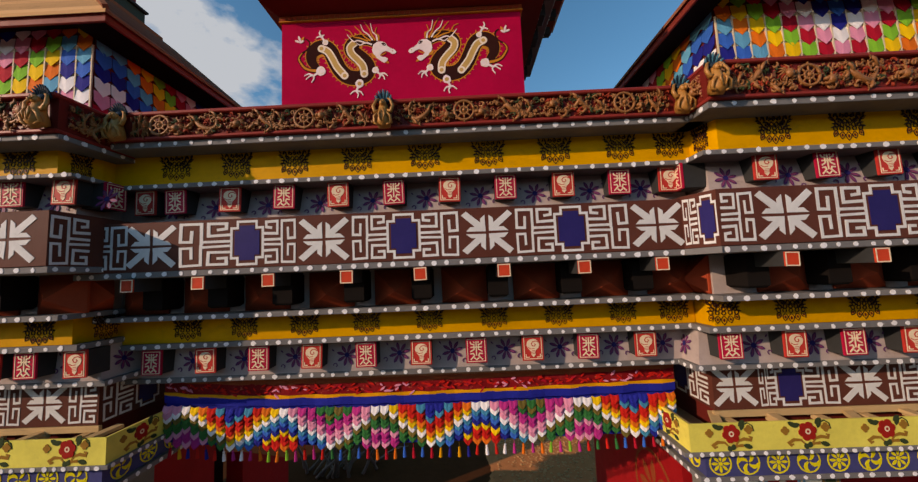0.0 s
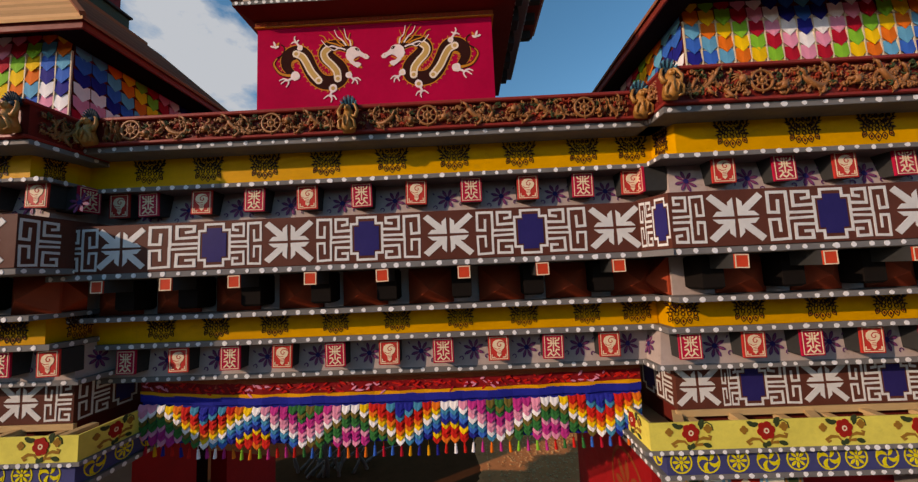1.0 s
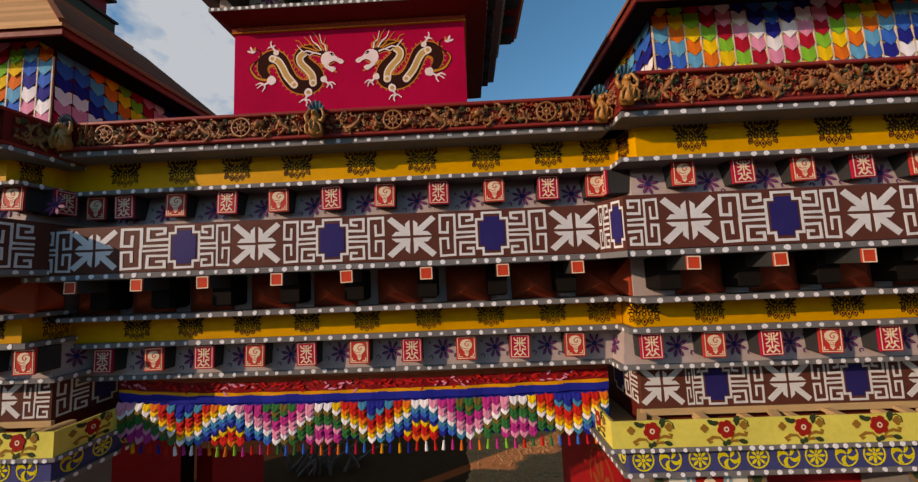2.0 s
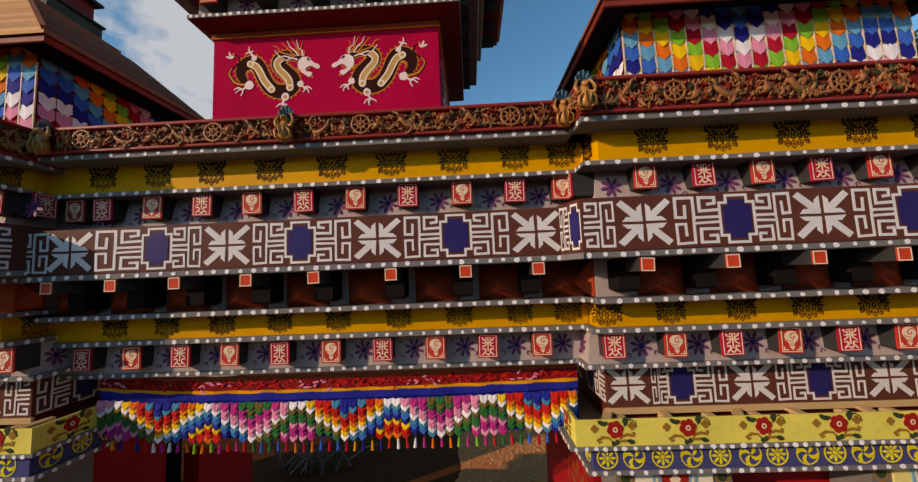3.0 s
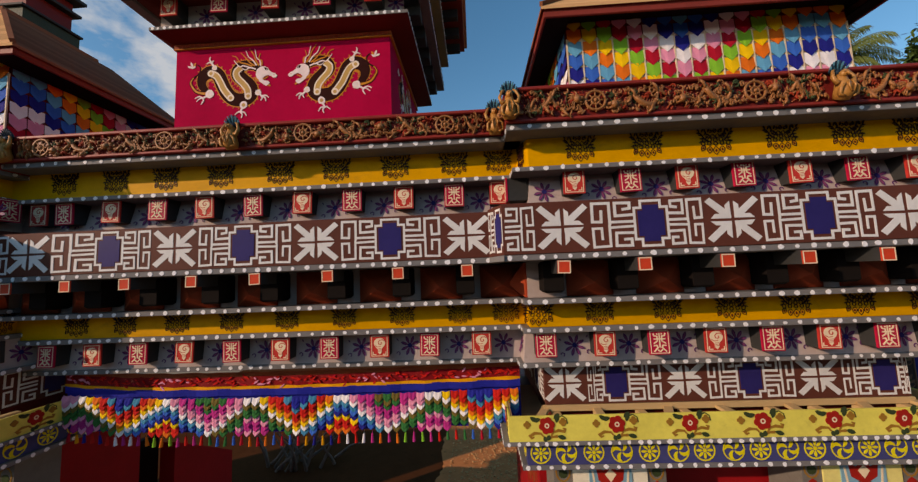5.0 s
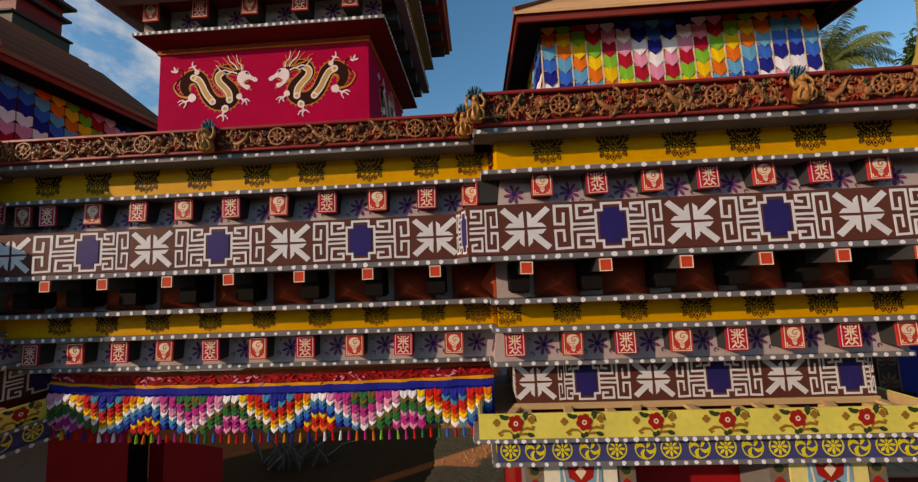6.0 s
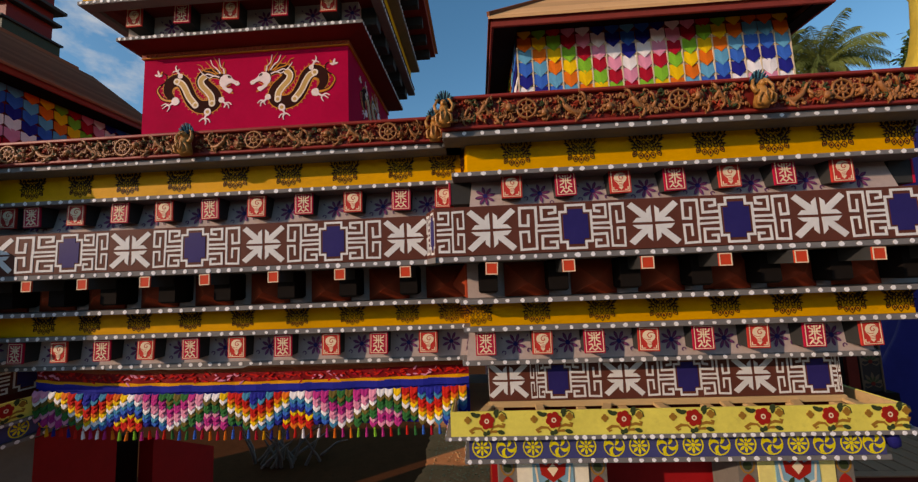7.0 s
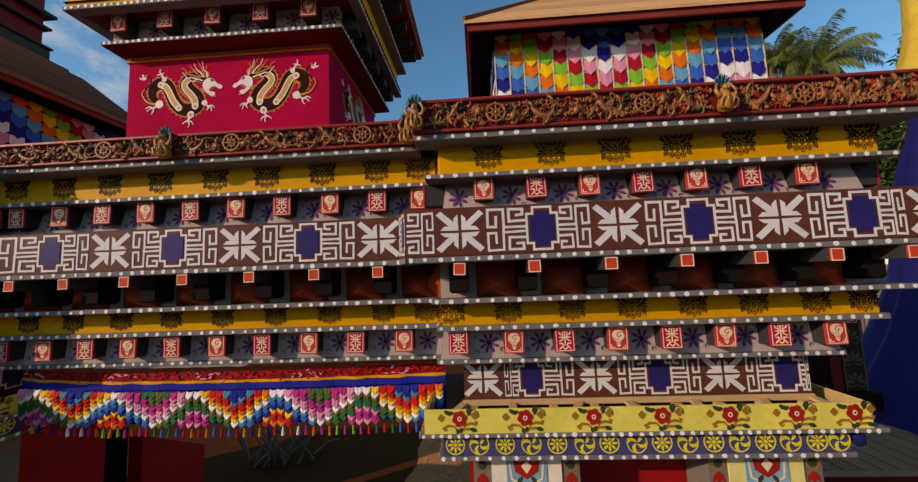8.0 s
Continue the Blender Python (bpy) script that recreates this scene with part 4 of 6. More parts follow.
# ---------------------------------------------------------------- lower walls of the towers and the passage
def lower_walls():
    w = tagged(part("passage_wall", Build().box(2.28, 6.02, 5.05, 8.1, -1.5, 2.30, 0, 0.01).mesh("passage_wall", M_REDWALL)), "deep red painted wall of the gate passage", "wall", kind="structure")
    b = Build()
    b.stroke([(0.52 * math.cos(a), 0.52 * math.sin(a)) for a in (2 * math.pi * i / 28 for i in range(28))], 0.05, 0.004, 0, True)
    for i in range(8):
        b.petal(0, 0, radians(45 * i), 0.30, 0.13, 0.004 + 0.0002 * i, start=0.1)
    part("painted_emblem", b.mesh("painted_emblem", M_TRIM), w, at(2.28, 5.75, 1.25, -90))
    for y0, y1, t0, t1 in ((4.95, 6.28, 2.36, 2.36), (6.98, 8.55, 1.38, 0.50)):
        v = [(x, y, z) for x in (-4.36, -4.08) for y, z in ((y0, -1.5), (y1, -1.5), (y1, t1), (y0, t0))]
        me = mesh_of("passage_wall", v, [(0, 3, 2, 1), (4, 5, 6, 7), (0, 1, 5, 4), (1, 2, 6, 5), (2, 3, 7, 6), (3, 0, 4, 7)], M_REDWALL)
        tagged(part("passage_wall", me), "deep red painted wall of the gate passage", "wall", kind="structure")
    # black panel added behind the slot, in place of the shade there
    tagged(part("dark_slot_wall", Build().box(-4.62, -4.5, 6.2, 7.1, -1.5, 1.5).mesh("dark_slot_wall", M_BLACK)), "added black panel for the shade in the slot between two red walls", "wall", kind="structure")
    # out of view; added to block low sun from the floor left of the gravel
    tagged(part("yard_wall", Build().box(-15.0, -8.1, 6.6, 6.93, -1.5, 3.3).mesh("yard_wall", M_MAROON)), "unseen added wall that keeps the sun off the passage floor", "wall", kind="structure")
    # floor of the storey above the gateway
    tagged(part("gateway_ceiling", Build().box(-4.3, 2.40, 4.75, 9.5, 3.25, 5.5).mesh("gateway_ceiling", M_MAROON)), "dark maroon timber ceiling over the gateway", "ceiling", kind="structure")
    tagged(part("roof_deck", Build().box(-7.9, 6.5, 4.5, 9.5, 5.52, 5.60).mesh("roof_deck", M_MAROON)), "dark flat roof behind the cornice", "roof", kind="structure")


lower_walls()

M_LOTUSBLUE = paint("sky_blue_pilaster_paint", (0.16, 0.36, 0.46), 0.5, 0.2)
M_PALEY = paint("pale_yellow_pilaster_paint", (0.70, 0.64, 0.22), 0.5, 0.15)
M_CREAMW = paint("cream_pilaster_paint", (0.72, 0.70, 0.55), 0.5, 0.15)
M_SLATE = paint("slate_pilaster_paint", (0.16, 0.15, 0.13), 0.55, 0.3)


def lotus_mesh():
    b = Build()
    b.poly([(-.15, .05), (-.13, -.08), (0, -.16), (.13, -.08), (.15, .05), (.07, .02), (0, .09), (-.07, .02)], 0.003)
    b.poly([(-.06, -.02), (0, -.10), (.06, -.02), (0, .04)], 0.005, mi=1)
    for s in (-1, 1):
        b.petal(s * 0.05, -0.13, radians(-90 + s * 35), 0.10, 0.05, 0.004, 2)
    b.stroke([(-.19, .02), (-.17, -.16), (0, -.24), (.17, -.16), (.19, .02)], 0.02, 0.0035, 1)
    for i in range(6):
        b.stroke([(-.21, -.34 - .07 * i), (.21, -.34 - .07 * i)], 0.03, 0.003 + .0002 * i, (0, 3, 2)[i % 3])
    return b.mesh("lotus_panel", M_PRED, M_CREAM, M_PGREEN, M_NAVY)


def drop_mesh():
    b = Build()
    b.stroke([(0.075 * math.cos(a), 0.06 + 0.10 * math.sin(a)) for a in (2 * math.pi * i / 12 for i in range(12))], 0.016, 0.003, 0, True)
    b.disc(0, 0.04, 0.05, 0.0035, 9, 1)
    for a in (-120, -90, -60):
        b.petal(0, -0.05, radians(a), 0.13, 0.05, 0.004 + a * 1e-5, 2)
    return b.mesh("drop_motif", M_POCHRE, M_PGREEN, M_PRED)


ME_LOTUS, ME_DROP = lotus_mesh(), drop_mesh()


def pilaster(x, y, pale, ztop=2.22):
    p = thing("painted_pilaster", "painted pilaster with %s borders and red lotus" % ("pale yellow" if pale is M_PALEY else "cream"), "pilaster", (x, y, -1.5), "pilasters under the planters")
    h = ztop + 1.5
    part("shaft", Build().box(-0.60, 0.60, 0.03, 0.5, 0, h, 0, 0.006).mesh("shaft", M_SLATE), p)
    part("border_board", Build().box(-0.395, 0.395, 0.012, 0.03, 0, h, 0, 0.003).mesh("border_board", pale), p)
    c = part("centre_board", Build().box(-0.225, 0.225, 0.0, 0.012, 0, h, 0, 0.003).mesh("centre_board", M_LOTUSBLUE), p)
    for k in range(4):
        part("lotus_panel", ME_LOTUS, c, at(0, 0, h - 0.16 - 0.95 * k))
        for s in (-1, 1):
            part("drop_motif", ME_DROP, p, at(s * 0.50, 0.029, h - 0.22 - 0.5 * k))


pilaster(2.95, 4.48, M_CREAMW)
pilaster(5.56, 4.48, M_PALEY)
pilaster(-6.9, 4.40, M_PALEY, 2.30)
pilaster(-4.4, 4.40, M_CREAMW, 2.30)


M_DULLGOLD = paint("tarnished_ochre_paint", (0.12, 0.085, 0.055), 0.55, 0.4)
M_POST = paint("dark_teal_post_paint", (0.026, 0.026, 0.026), 0.5, 0.4)


def rear_wing():
    """Dark ledge and wall behind the tower, which carry the carved post."""
    tagged(part("rear_ledge", Build().box(5.9, 10.15, 7.72, 8.15, 1.30, 1.66, 0, 0.01).mesh("rear_ledge", M_BLACK)), "dark timber ledge behind the tower", "ledge", kind="structure")
    # black in place of the missing light on this wall
    tagged(part("rear_wall", Build().box(5.9, 9.34, 7.86, 8.10, 1.66, 3.9, 0, 0.01).mesh("rear_wall", M_BLACK)), "wall behind the tower, its unlit dark put into black colour", "wall", kind="structure")
    tagged(part("corner_post", Build().box(9.345, 9.55, 7.80, 8.05, 1.66, 3.6, 0, 0.01).mesh("corner_post", M_MAROON)), "plain maroon corner post beside the carved post", "post")
    p = thing("carved_post", "dark carved post with a red cap block and dull lotus panels", "post", (9.78, 7.80, 1.66))
    part("shaft", Build().box(-0.205, 0.205, 0, 0.34, 0, 1.30, 0, 0.012).mesh("shaft", M_POST), p)
    cap = part("cap_block", Build().box(-0.22, 0.22, -0.014, 0.35, 1.30, 1.60, 0, 0.012).mesh("cap_block", M_MAROON), p)
    part("knot_motif", ME_KNOT, cap, at(0, -0.014, 1.45, 0, 1.7, 1.1))
    for k in range(3):
        b = Build()
        for a in (15, 52, 90, 128, 165):
            b.petal(0, -0.06, radians(a), 0.17, 0.055, 0.004 + a * 1e-5, 0, start=0.045)
        for a in (35, 72, 108, 145):
            b.petal(0, -0.06, radians(a), 0.11, 0.040, 0.0070 + a * 1e-5, 1, start=0.03)
        b.disc(0, -0.06, 0.038, 0.010, 9, 2)
        for sg in (-1, 1):
            b.stroke([(sg * 0.03, -0.10), (sg * 0.11, -0.135), (sg * 0.17, -0.09), (sg * 0.15, -0.05)], 0.018, 0.005 + 0.0002 * sg, 0)
        part("lotus_panel", b.mesh("small_lotus", M_DULLGOLD, M_PGREEN, M_MAROON), p, at(0, 0.0, 1.06 - 0.42 * k))
    for x in (-0.19, 0.19):
        part("edge_bead", Build().box(x - 0.014, x + 0.014, -0.016, 0.0, 0.01, 1.29, 0, 0.004).mesh("edge_bead", M_DULLGOLD), p)


rear_wing()

# ---------------------------------------------------------------- fringe banner in the gateway
M_BROCADE = paint("red_brocade", (0.22, 0.008, 0.010), 0.6, 1.6, grain=60, stretch=(0.5, 1, 1), dark=(0.60, 0.16, 0.09))


def scale_mesh(name, mat):
    """One pointed cloth scale with a folded crease, 0.115 wide."""
    w, n = 0.0475, 5
    v, f = [], []
    for z, k, y in ((0.030, 0.94, 0.0), (0.008, 1.0, -0.010), (-0.018, 1.0, -0.017), (-0.042, 0.66, -0.020), (-0.060, 0.0, -0.019)):
        for i in range(n):
            u = -1 + 2 * i / (n - 1)
            v.append((u * w * k, y - 0.010 * (1 - u * u) + (0.004 if i == 2 else 0), z + 0.012 * abs(u)))
    for r in range(4):
        for i in range(n - 1):
            a = r * n + i
            f.append((a, a + n, a + n + 1, a + 1))
    m = len(v)
    v += [(x, y + 0.006, z) for x, y, z in v]
    f += [tuple(i + m for i in reversed(q)) for q in f]
    return mesh_of(name, v, f, mat)


def tassel_mesh(mat):
    b = Build()
    b.tube([(0, 0, 0.05), (0, 0, 0.0)], [0.003, 0.003], 5)
    b.blob((0, 0, -0.006), (0.014, 0.014, 0.013), 7, 5)
    b.tube([(0, 0, -0.012), (0, 0, -0.03), (0, 0, -0.095)], [0.009, 0.014, 0.019], 8)
    return b.mesh("tassel", mat)


def banner():
    bn = thing("fringe_banner", "patchwork cloth valance of pointed scales with bright tassels", "banner")
    x0, x1, y = -3.47, 2.05, 4.62

    def sag(x):
        u = (x - x0) / (x1 - x0)
        return 0.035 * (2 * u - 1) ** 2 - 0.012 + 0.05 * max(0, 1 - u * 4) ** 2

    def ribbon(name, za, zb, mat, dy, lab=""):
        b = Build()
        n = 40
        pts = [x0 + (x1 - x0) * i / n for i in range(n + 1)]
        v = [(x, y + dy + 0.008 * math.sin(i * 1.7), za + sag(x) + 0.004 * math.sin(i * 2.3)) for i, x in enumerate(pts)] + [(x, y + dy + 0.008 * math.sin(i * 1.7 + 1), zb + sag(x) + 0.004 * math.sin(i * 1.9)) for i, x in enumerate(pts)]
        v += [(a, c + 0.006, d) for a, c, d in v]
        k = n + 1
        f = []
        for i in range(n):
            f += [(i, i + k, i + k + 1, i + 1), (i + 2 * k, i + 1 + 2 * k, i + k + 1 + 2 * k, i + k + 2 * k), (i, i + 1, i + 1 + 2 * k, i + 2 * k), (i + k, i + 3 * k, i + k + 1 + 2 * k, i + k + 1)]
        part(name, b.add(v, f).mesh(name, mat), bn, label=lab)

    ribbon("brocade_strip", 3.165, 3.03, M_BROCADE, 0.0, "red brocade strip")
    b = Build()
    for k in range(190):
        x = x0 + 0.03 + (x1 - x0 - 0.06) * k / 189
        warm = math.sin(x * 5.2) > 0.55
        b.petal(x, 3.098 + sag(x) + random.uniform(-0.045, 0.03), random.uniform(-0.9, 0.9) + random.choice((0, math.pi)), random.uniform(0.035, 0.080), random.uniform(0.012, 0.024), 0.012 + 0.00002 * k, 2 if warm and k % 3 else random.choice((0, 0, 0, 0, 3)))
    tagged(part("brocade_pattern", b.mesh("brocade_pattern", CLOTH["scarlet"], CLOTH["amber"], CLOTH["pink"], CLOTH["red"]), bn, at(0, y, 0)), kind="stuff")
    ribbon("top_ribbon", 3.200, 3.150, M_TRIM, -0.006)
    ribbon("amber_ribbon", 3.038, 3.004, CLOTH["amber"], -0.008, "orange satin ribbon")
    ribbon("blue_ribbon", 3.010, 2.925, CLOTH["royal"], -0.004, "royal blue satin ribbon")
    ribbon("backing_cloth", 2.93, 2.50, CLOTH["royal"], 0.03)
    meshes = {k: scale_mesh("scale_" + k, CLOTH[k]) for k in CLOTH}
    A = ["royal", "royal", "teal", "scarlet", "scarlet", "orange", "yellow", "white"]
    B = ["emerald", "olive", "emerald", "magenta", "magenta", "pink", "pink", "white"]
    UA = ["teal", "blue", "navy", "yellow", "scarlet", "scarlet", "orange", "orange"]
    UB = ["olive", "emerald", "emerald", "pink", "magenta", "magenta", "pink", "pink"]
    cols = 56
    step = (x1 - x0 - 0.06) / cols
    half = 9.2 * 0.5
    rest = Build()
    tas = {k: tassel_mesh(CLOTH[k]) for k in ("scarlet", "orange", "blue", "magenta", "green", "red", "emerald", "white", "navy", "amber")}
    order = ["red", "orange", "blue", "scarlet", "green", "magenta", "scarlet", "amber", "blue", "red", "emerald", "magenta", "orange", "white", "navy"]
    for c in range(cols):
        x = x0 + 0.03 + step * (c + 0.5)
        pos = (x + 2.68) / 1.066          # number of Vs from the first one
        n = math.floor(pos + 0.5)
        d = abs(pos - n) * 10.8
        kind = A if n % 2 == 0 else B
        tip = max(0, int(round(7.1 - 1.42 * d)))
        low = UA if math.floor(pos) % 2 == 0 else UB
        rows = 8 if d < 2.0 or d > 3.6 else 7
        for r in range(rows):
            if r <= tip:
                col = kind[min(7, r + 7 - tip)]
            else:
                col = low[min(7, r - tip - 1)]
            z = 2.880 + sag(x) - 0.050 * r + random.uniform(-.004, .004)
            yy = y - 0.012 - 0.0045 * (r % 2) + 0.01 * math.sin(c * 0.8) - 0.004 * (8 - r)
            m = pose(x, yy, z, random.uniform(-5, 5), random.uniform(-4, 4), random.uniform(-8, 8))
            part("cloth_scale", meshes[col], bn, m)
        z = 2.880 + sag(x) - 0.050 * 7 - 0.075
        part("tassel", tas[order[(c * 7 + c // 4) % len(order)]], bn, pose(x, y + 0.004, z + random.uniform(-.01, .01), random.uniform(-4, 4), random.uniform(-5, 5), 0))


banner()

# ---------------------------------------------------------------- dragon tower behind the middle bay


def smooth(pts, n=5):
    """Catmull-Rom through the points."""
    P = [Vector(p) for p in pts]
    out = []
    for i in range(len(P) - 1):
        a, c, d, e = P[max(i - 1, 0)], P[i], P[i + 1], P[min(i + 2, len(P) - 1)]
        for k in range(n):
            t = k / n
            out.append(0.5 * ((2 * c) + (d - a) * t + (2 * a - 5 * c + 4 * d - e) * t * t + (3 * c - a - 3 * d + e) * t ** 3))
    out.append(P[-1])
    return [(p.x, p.y) for p in out]


def dragon_panel(parent, xc, y, zt, s, rz=0.0):
    """Painted dragon, head towards +s; about 1.2 wide. Local origin at the panel's top, under the dragon's middle."""
    b = Build()
    P = lambda px, py: (s * (px * 0.00245 - 0.793), 0.0767 - py * 0.00257)
    h = 0.003
    body = [(195, 250), (172, 220), (170, 185), (192, 158), (228, 150), (258, 172), (282, 222), (308, 268), (345, 298), (395, 304), (428, 288), (436, 258), (420, 228), (388, 200), (362, 172), (368, 142), (400, 126), (440, 130), (475, 148)]
    B = smooth([P(*p) for p in body])
    w = [0.45 + 0.55 * min(1, k / 16) - 0.45 * max(0, (k - 72) / 18) for k in range(len(B))]
    b.stroke(B, 0.196, h - 0.0008, 3, taper=w)
    b.stroke(B, 0.172, h, 0, taper=w)
    for k in range(3, len(B) - 8, 2):
        d = (Vector(B[k + 1]) - Vector(B[k - 1])).normalized()
        for sg in (-1, 1):
            q = Vector(B[k]) + Vector((-d.y, d.x)) * 0.098 * w[k] * sg
            o = Vector((-d.y, d.x)) * sg - d * 0.6
            b.petal(q.x, q.y, math.atan2(o.y, o.x), 0.026, 0.014, h - 0.0004 + k * 0.000003 + sg * 0.00012, 3)
    tail = smooth([P(*p) for p in [(205, 262), (170, 258), (138, 246), (118, 222), (108, 200), (120, 178), (146, 160), (160, 138), (156, 118), (142, 108)]])
    m = len(tail)
    b.stroke(tail, 0.060, h + .0004, 0, taper=[1 - 0.75 * min(1, k / (m * 0.7)) for k in range(m)])
    b.stroke(tail[:m * 6 // 10], 0.034, h + .0007, 3, taper=[1 - 0.7 * k / (m * 0.6) for k in range(m * 6 // 10)])
    for n, seg in enumerate(([(217, 157), (246, 172), (268, 205), (290, 247), (326, 291)], [(378, 136), (354, 158), (360, 188), (392, 222), (414, 252), (419, 287)])):
        S = smooth([P(*p) for p in seg])
        b.stroke(S, 0.090, h + .0010, 2)
        b.stroke(S, 0.056, h + .0016, 1)
        for q in ((S[0], S[-1]) if n == 0 else (S[-1],)):
            b.disc(*q, 0.046, h + .0019, 11, 2)
            b.disc(*q, 0.024, h + .0024, 9, 1)
    # mane and horns
    hair = ([(452, 132), (425, 112), (405, 88), (376, 58)], [(462, 130), (440, 100), (418, 82), (404, 50)], [(474, 132), (456, 100), (446, 74), (422, 38)], [(484, 134), (478, 104), (462, 90), (452, 46)],
            [(440, 134), (405, 118), (372, 108), (352, 80), (330, 72)], [(430, 142), (392, 128), (372, 132), (352, 112), (340, 96)], [(490, 132), (490, 108), (474, 96), (482, 68)], [(458, 150), (428, 140), (402, 150), (384, 138)])
    for i, pts in enumerate(hair):
        S = smooth([P(*p) for p in pts])
        b.stroke(S, 0.019, h + .0026 + i * .0001, 4 if i % 2 else 3, taper=[1 - 0.7 * k / len(S) for k in range(len(S))])
    for i in range(11):
        b.petal(*P(456 + 6.2 * i, 190 + 4.2 * i), radians(-75 + 5 * i) if s > 0 else math.pi - radians(-75 + 5 * i), 0.055, 0.026, h + .0020 + i * .00003, 3)
    # head with open jaws
    b.poly([P(*p) for p in [(458, 178), (464, 152), (484, 138), (506, 138), (522, 146), (530, 160), (545, 172), (562, 178), (573, 190), (566, 200), (552, 200), (540, 190), (522, 184), (506, 190), (494, 202), (476, 206), (464, 196)]], h + .0036, mi=4)
    b.poly([P(*p) for p in [(470, 196), (492, 200), (505, 212), (522, 214), (533, 222), (526, 234), (514, 240), (496, 228), (478, 214)]], h + .0040, mi=4)
    b.poly([P(*p) for p in [(502, 146), (514, 144), (524, 152), (522, 160), (510, 158)]], h + .0046, mi=0)
    b.disc(*P(517, 154), 0.006, h + .0050, 6, 4)
    b.stroke(smooth([P(*p) for p in [(496, 204), (510, 200), (524, 192)]], 3), 0.012, h + .0044, 3)
    b.disc(*P(556, 186), 0.007, h + .0044, 6, 3)
    # legs and claws
    for n, (base, r, wrist, tips) in enumerate((((214, 264), 0.054, (178, 284), [(134, 284), (142, 300), (168, 316)]), ((396, 332), 0.050, (380, 366), [(350, 380), (384, 398), (412, 388)]),
                                                ((472, 272), 0.040, (492, 292), [(530, 302), (514, 320), (486, 314)]), ((236, 130), 0.034, (220, 104), [(192, 106), (212, 70), (232, 92)]))):
        b.stroke([P(*base), P(*wrist)], 0.030, h + .0030, 4, taper=[1, .7])
        b.disc(*P(*base), r, h + .0034, 11, 4, 0.12)
        if n != 0:
            b.disc(*P(*base), r * 0.5, h + .0042, 8, 1 if n == 1 else 2)
        else:
            b.stroke(smooth([P(*p) for p in [(232, 256), (218, 250), (206, 262), (214, 276), (230, 272)]], 3), 0.010, h + .0042, 2)
        for q, t in enumerate(tips):
            mid = ((wrist[0] + t[0]) / 2 + (t[1] - wrist[1]) * 0.22, (wrist[1] + t[1]) / 2 - abs(t[0] - wrist[0]) * 0.22)
            S = smooth([P(*wrist), P(*mid), P(*t)], 4)
            b.stroke(S, 0.022, h + .0036 + q * .0002, 4, taper=[1 - 0.65 * k / len(S) for k in range(len(S))])
    # leaf-shaped tail tip
    for q, (x, z, a) in enumerate(((118, 122, 110), (118, 122, 60), (116, 122, 160), (112, 126, 30))):
        b.petal(*P(x, z), radians(a) if s > 0 else math.pi - radians(a), 0.085 - 0.008 * q, 0.026, h + .003 + q * .0003, 4 if q != 1 else 3)
    return part("painted_dragon", b.mesh("painted_dragon", M_DRAGON, M_TAN, M_CREAMLINE, M_FLAME, M_PINKW), parent, at(xc, y, zt, rz))


def ring_plank(name, parent, x0, x1, y0, y1, z0, z1, mat):
    return part(name, Build().box(x0, x1, y0, y1, z0, z1, 0, 0.006).mesh(name, mat), parent)


def flare(name, parent, a, c, z0, z1, mat):
    """Four-sided flaring soffit from the rectangle a (below) to c (above): x0, x1, y0, y1."""
    v = [(a[0], a[2], z0), (a[1], a[2], z0), (a[1], a[3], z0), (a[0], a[3], z0), (c[0], c[2], z1), (c[1], c[2], z1), (c[1], c[3], z1), (c[0], c[3], z1)]
    return part(name, mesh_of(name, v, [(3, 2, 1, 0), (4, 5, 6, 7), (0, 1, 5, 4), (1, 2, 6, 5), (2, 3, 7, 6), (3, 0, 4, 7)], mat), parent)


ME_SCALLOP = Build().poly([(-.024, .022), (-.024, -.006), (-.012, -.020), (.012, -.020), (.024, -.006), (.024, .022)], 0.006).mesh("trim_scale", M_CARVERED)


